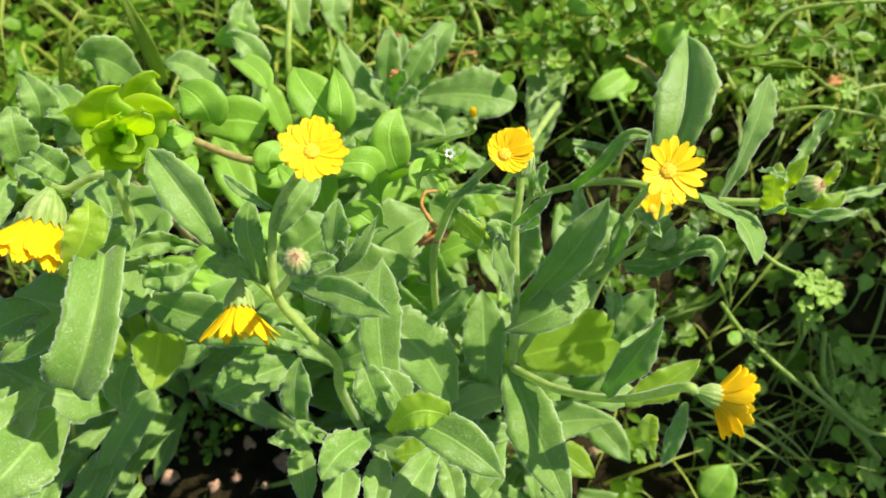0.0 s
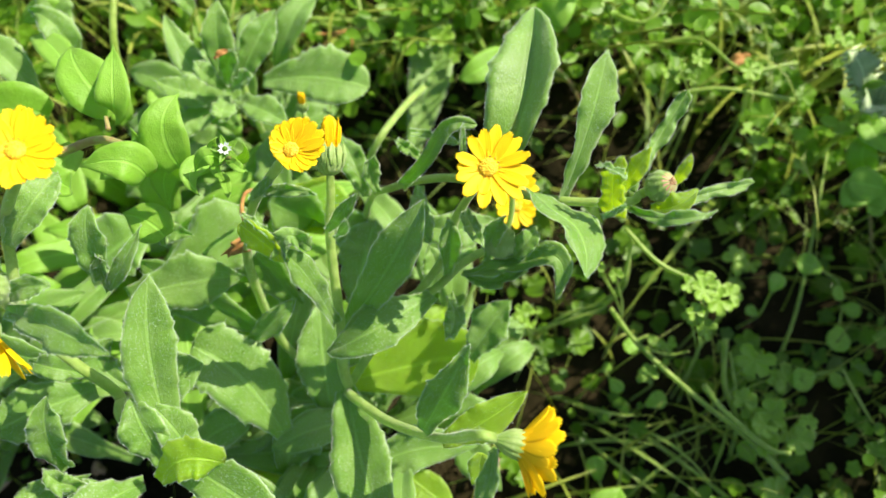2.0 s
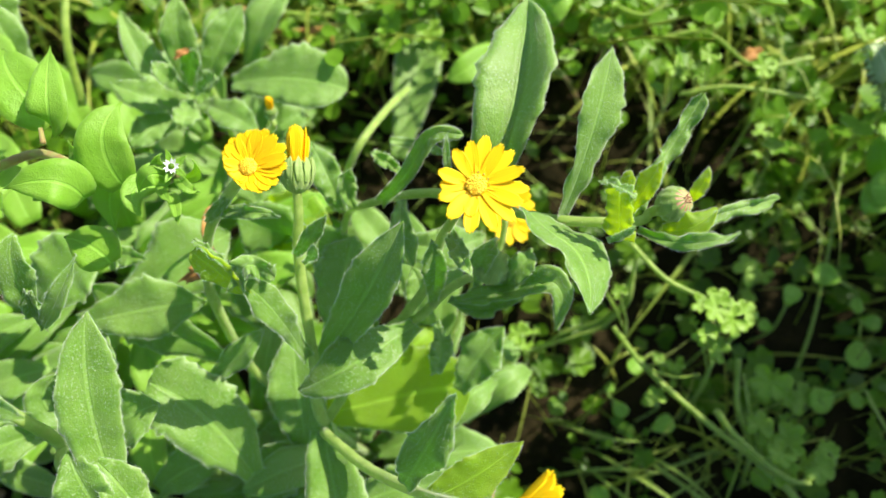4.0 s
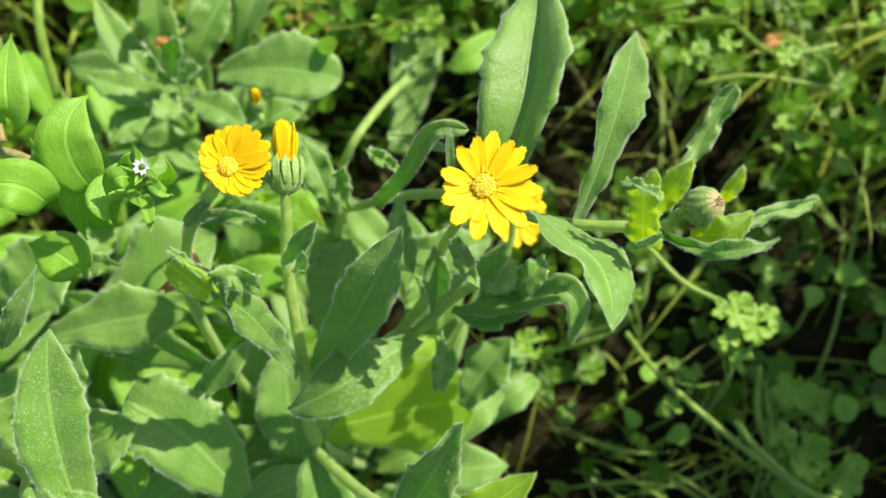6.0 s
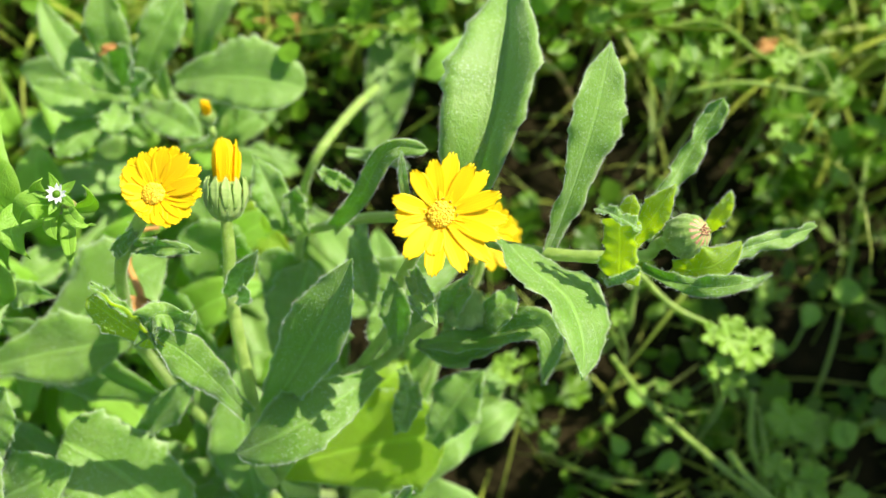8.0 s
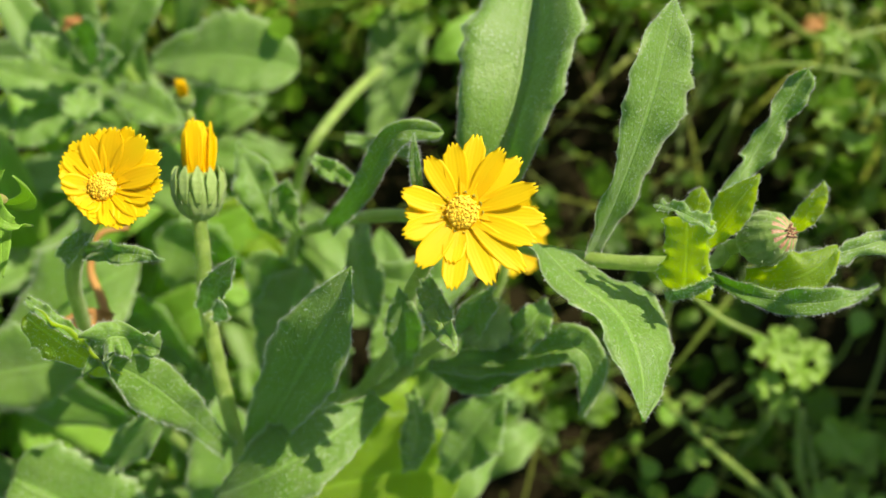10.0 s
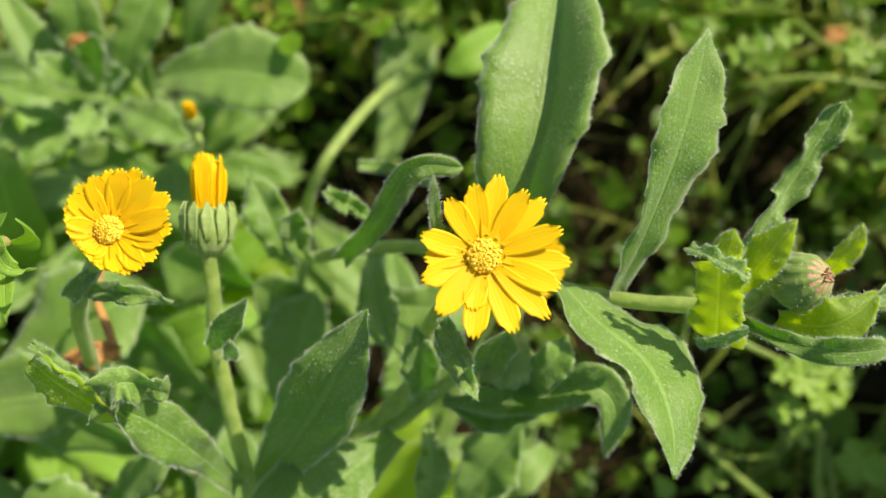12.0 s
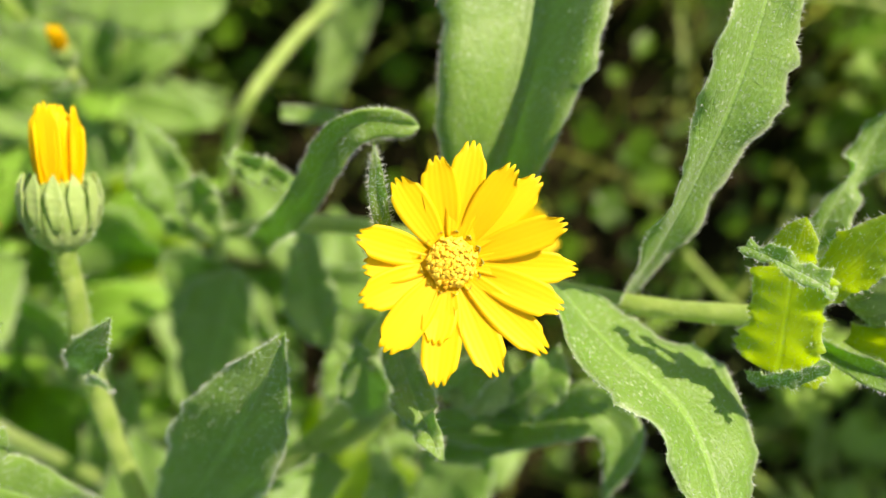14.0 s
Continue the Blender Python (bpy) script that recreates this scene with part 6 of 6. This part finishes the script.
def small_leaves(rng, foot, heading, pitch, size, wide, shape=LEAF, shape_faces=LEAF_FACES):
    """Many small cupped leaves at once: their feet, headings, pitches and sizes."""
    n = len(foot)
    x = np.stack((np.cos(heading) * np.cos(pitch), np.sin(heading) * np.cos(pitch), np.sin(pitch)), 1)
    up = np.stack((rng.uniform(-0.5, 0.5, n), rng.uniform(-0.6, 0.4, n), np.ones(n)), 1)
    y = units(np.cross(up, x))
    z = np.cross(x, y)
    local = shape[None] * np.stack((size, size * wide, size), 1)[:, None, :]
    verts = foot[:, None] + local[..., :1] * x[:, None] + local[..., 1:2] * y[:, None] + local[..., 2:] * z[:, None]
    faces = shape_faces[None] + len(shape) * np.arange(n)[:, None, None]
    return verts.reshape(-1, 3), faces.reshape(-1, 3)


def threads(a, b, c, r):
    """Many thin bent three-sided stalks, each from a over b to c."""
    n, k = len(a), 5
    s = np.linspace(0, 1, k)[None, :, None]
    line = (1 - s) ** 2 * a[:, None] + 2 * s * (1 - s) * b[:, None] + s * s * c[:, None]
    way = units(c - a + 1e-6)
    x = units(np.cross(way, np.array((0.3, 0.2, 0.9))))
    y = np.cross(way, x)
    rings = []
    for q in range(3):
        b3 = 2 * math.pi * q / 3
        rings.append(line + ((x * math.cos(b3) + y * math.sin(b3)) * r[:, None])[:, None] * (1.2 - 0.5 * s))
    verts = np.stack(rings, 2)
    grid = np.arange(n * k * 3).reshape(n, k, 3)
    p, q = grid[:, :-1], np.roll(grid, -1, 2)[:, :-1]
    faces = np.stack((p, q, np.roll(grid, -1, 2)[:, 1:], grid[:, 1:]), -1).reshape(-1, 4)
    return verts.reshape(-1, 3), faces


def gathered(name, material, pieces, label, category):
    verts, faces, base = [], [], 0
    for v, f in pieces:
        verts.append(v)
        faces += (f + base).tolist()
        base += len(v)
    tagged(new(name, mesh_of(name, np.concatenate(verts), faces, [material])), label, category, "", "stuff")


def sprigs(rng, count, area, tall, sizes, per, drop, reach=None, lobed=False):
    """Weed sprigs over an area: thin leaning stalks with small leaves along them."""
    x, y = rng.uniform(area[0], area[1], count), rng.uniform(area[2], area[3], count)
    hollow = (x > -0.11) & (x < 0.21) & (y > 0.17) & (y < 0.27) & (tall[1] > 0.06)
    shaded = (x > 0.04) & (x < 0.30) & (y > 0.03) & (y < 0.29)
    keep = ~bare(x, y) & ~(clump(x, y) & (rng.rand(count) < drop)) & ~(hollow & (rng.rand(count) < np.where(x > 0.1, 0.66, 0.88))) & ~(shaded & (rng.rand(count) < (0.84 if tall[1] < 0.02 else 0.45)))
    pit = (x > 0.14) & (x < 0.28) & (y > 0.085) & (y < 0.19)
    keep &= ~(pit & (rng.rand(count) < 0.6))
    if reach:
        # thinning out unevenly with the distance
        far, way = np.hypot(x - 0.1, y - 0.2), np.arctan2(y - 0.2, x - 0.1)
        keep &= far * (1 + 0.18 * np.sin(3 * way + 1) + 0.1 * np.sin(7 * way)) < reach * rng.rand(count) ** 0.45
    x, y = x[keep], y[keep]
    n = len(x)
    h = rng.uniform(tall[0], tall[1], n)
    patch = 1.0 if tall[0] > 0.15 else 0.55 + 0.45 * np.sin(x * 41 + 1.3 * np.sin(y * 37)) * np.sin(y * 33 + 2)
    h = h * patch + 0.004
    lean = 0.12 if tall[0] > 0.15 else 0.7
    top = np.stack((x + rng.uniform(-lean, lean, n) * h, y + rng.uniform(-lean, lean, n) * h, h), 1)
    foot = np.stack((x, y, np.full(n, -0.006)), 1)
    knee = foot * 0.6 + top * 0.4 + np.stack((rng.uniform(-0.1, 0.1, n) * h, rng.uniform(-0.1, 0.1, n) * h, 0.3 * h), 1)
    stalks = [threads(foot, knee, top, rng.uniform(0.00022, 0.00045, n) * (2.1 if area[2] >= 0.2 else 1.0))]
    leaves = []
    for k in range(per):
        s = (1 - (0.3 if tall[0] > 0.15 else 0.65) * k / per) * np.ones((n, 1))
        at = (1 - s) ** 2 * foot + 2 * s * (1 - s) * knee + s * s * top
        heading = rng.uniform(0, 6.283, n)
        size = rng.choice(sizes, n) * rng.uniform(0.7, 1.2, n)
        out = np.stack((np.cos(heading), np.sin(heading), rng.uniform(0, 0.6, n)), 1) * (size * rng.uniform(0.2, 1.3, n))[:, None]
        stalks.append(threads(at, at + out * 0.5 + np.array((0, 0, 0.0004)), at + out, np.full(n, 0.00016)))
        pitch = rng.uniform(-0.6, 0.5, n)
        if lobed and k % 3:
            leaves.append(small_leaves(rng, at + out, heading, pitch, size * 1.15, rng.uniform(0.85, 1.15, n), LOBED, LOBED_FACES))
        else:
            leaves.append(small_leaves(rng, at + out, heading, pitch, size, rng.uniform(0.5, 0.95, n)))
    return leaves, stalks


def grass_blades(rng, count, area, reach, tall, wide):
    x, y = rng.uniform(area[0], area[1], count), rng.uniform(area[2], area[3], count)
    keep = ~bare(x, y) & ~clump(x, y) & ~((x > -0.11) & (x < 0.21) & (y > 0.12) & (y < 0.27) & (tall[1] > 0.06))
    x, y = x[keep], y[keep]
    n = len(x)
    a, far, h = rng.uniform(0, 6.283, n), rng.uniform(*reach, n), rng.uniform(*tall, n)
    d = np.stack((np.cos(a), np.sin(a)), 1) * far[:, None]
    foot = np.stack((x, y, np.full(n, -0.004)), 1)
    knee = np.stack((x + d[:, 0] * 0.35, y + d[:, 1] * 0.35, h * 1.2), 1)
    tip = np.stack((x + d[:, 0], y + d[:, 1], h * rng.uniform(0.4, 1, n)), 1)
    k = 8
    s = np.linspace(0, 1, k)[None, :, None]
    line = (1 - s) ** 2 * foot[:, None] + 2 * s * (1 - s) * knee[:, None] + s * s * tip[:, None]
    side = units(np.cross(tip - foot, np.array((0.2, 0.3, 1.0))))[:, None]
    w = rng.uniform(*wide, n)[:, None, None] / 2 * (1 - s ** 2) + 0.00004
    drop = np.concatenate((0 * w, 0 * w, -0.4 * w), 2)
    verts = np.stack((line - side * w, line + drop, line + side * w), 2)
    grid = np.arange(n * k * 3).reshape(n, k, 3)
    faces = np.stack((grid[:, :-1, :-1], grid[:, :-1, 1:], grid[:, 1:, 1:], grid[:, 1:, :-1]), -1).reshape(-1, 4)
    return verts.reshape(-1, 3), faces


def ground_cover():
    rng = np.random.RandomState(11)
    whole = (-0.34, 0.46, -0.10, 0.50)
    carpet, stalks = sprigs(rng, 2300, whole, (0.004, 0.018), (0.003, 0.004, 0.006), 5, 0.2)
    middle, more = sprigs(rng, 230, (0.09, 0.46, -0.08, 0.30), (0.02, 0.085), (0.006, 0.008, 0.011), 6, 0.9, None, True)
    crowd, rest = sprigs(rng, 120, (0.095, 0.30, 0.03, 0.21), (0.012, 0.06), (0.005, 0.007, 0.010), 6, 0.9, None, True)
    middle, more = middle + crowd, more + rest
    gathered("small_weeds", small_green, carpet + middle, "carpet of tiny round green weed leaves", "weeds")
    behind, again = sprigs(rng, 1350, (-0.34, 0.46, 0.20, 0.50), (0.03, 0.115), (0.005, 0.008, 0.011), 5, 0.9, None, True)
    # tall weeds added out of view, to block the sun from the hollow
    blockers, last = sprigs(rng, 95, (0.36, 0.48, 0.178, 0.258), (0.24, 0.30), (0.012, 0.015, 0.019), 9, 0.9)
    gathered("shade_weeds", small_green, blockers, "unseen tall weeds added to shade the hollow", "weeds")
    # the same weeds going on around
    ring = []
    for box in ((-1.7, -0.34, -1.6, 2.0), (0.54, 1.9, -1.6, 2.0), (-0.34, 0.54, 0.5, 2.0), (-0.34, 0.54, -1.6, -0.12)):
        size = (box[1] - box[0]) * (box[3] - box[2])
        far, stems = sprigs(rng, int(1700 * size), box, (0.03, 0.13), (0.012, 0.016, 0.022), 5, 0.9, 1.7)
        ring += far
        last = last + stems[:1]
    far, stems = sprigs(rng, 9000, (-7, 7, -7, 7), (0.08, 0.25), (0.04, 0.06, 0.09), 4, 0.9, 7.0)
    away = [(v.reshape(-1, len(LEAF), 3), f) for v, f in far]
    for v, _ in away:
        keep = np.hypot(v[:, 0, 0] - 0.1, v[:, 0, 1] - 0.2) > 1.3
        v = v[keep]
        ring.append((v.reshape(-1, 3), (LEAF_FACES[None] + len(LEAF) * np.arange(len(v))[:, None, None]).reshape(-1, 3)))
    gathered("meadow_weeds", small_green, ring, "low green weeds over the surrounding ground", "weeds")
    tall, stems = sprigs(rng, 80, (0.09, 0.15, 0.275, 0.325), (0.13, 0.19), (0.005, 0.008), 9, 0.9)
    behind, last = behind + tall, last + stems
    gathered("pale_weeds", yellow_green, behind, "yellow-green weed leaves among stalks", "weeds")
    gathered("weed_stalks", straw_green, stalks + more + again + last, "thin tangled green weed stalks", "weeds")
    blades = [grass_blades(rng, 900, whole, (0.02, 0.08), (0.01, 0.05), (0.0006, 0.002)), grass_blades(rng, 800, (-0.34, 0.46, 0.2, 0.5), (0.03, 0.12), (0.03, 0.12), (0.0012, 0.0040))]
    gathered("fine_grass", straw_green, blades, "sparse fine grass blades lying over weeds", "grass")


ground_cover()
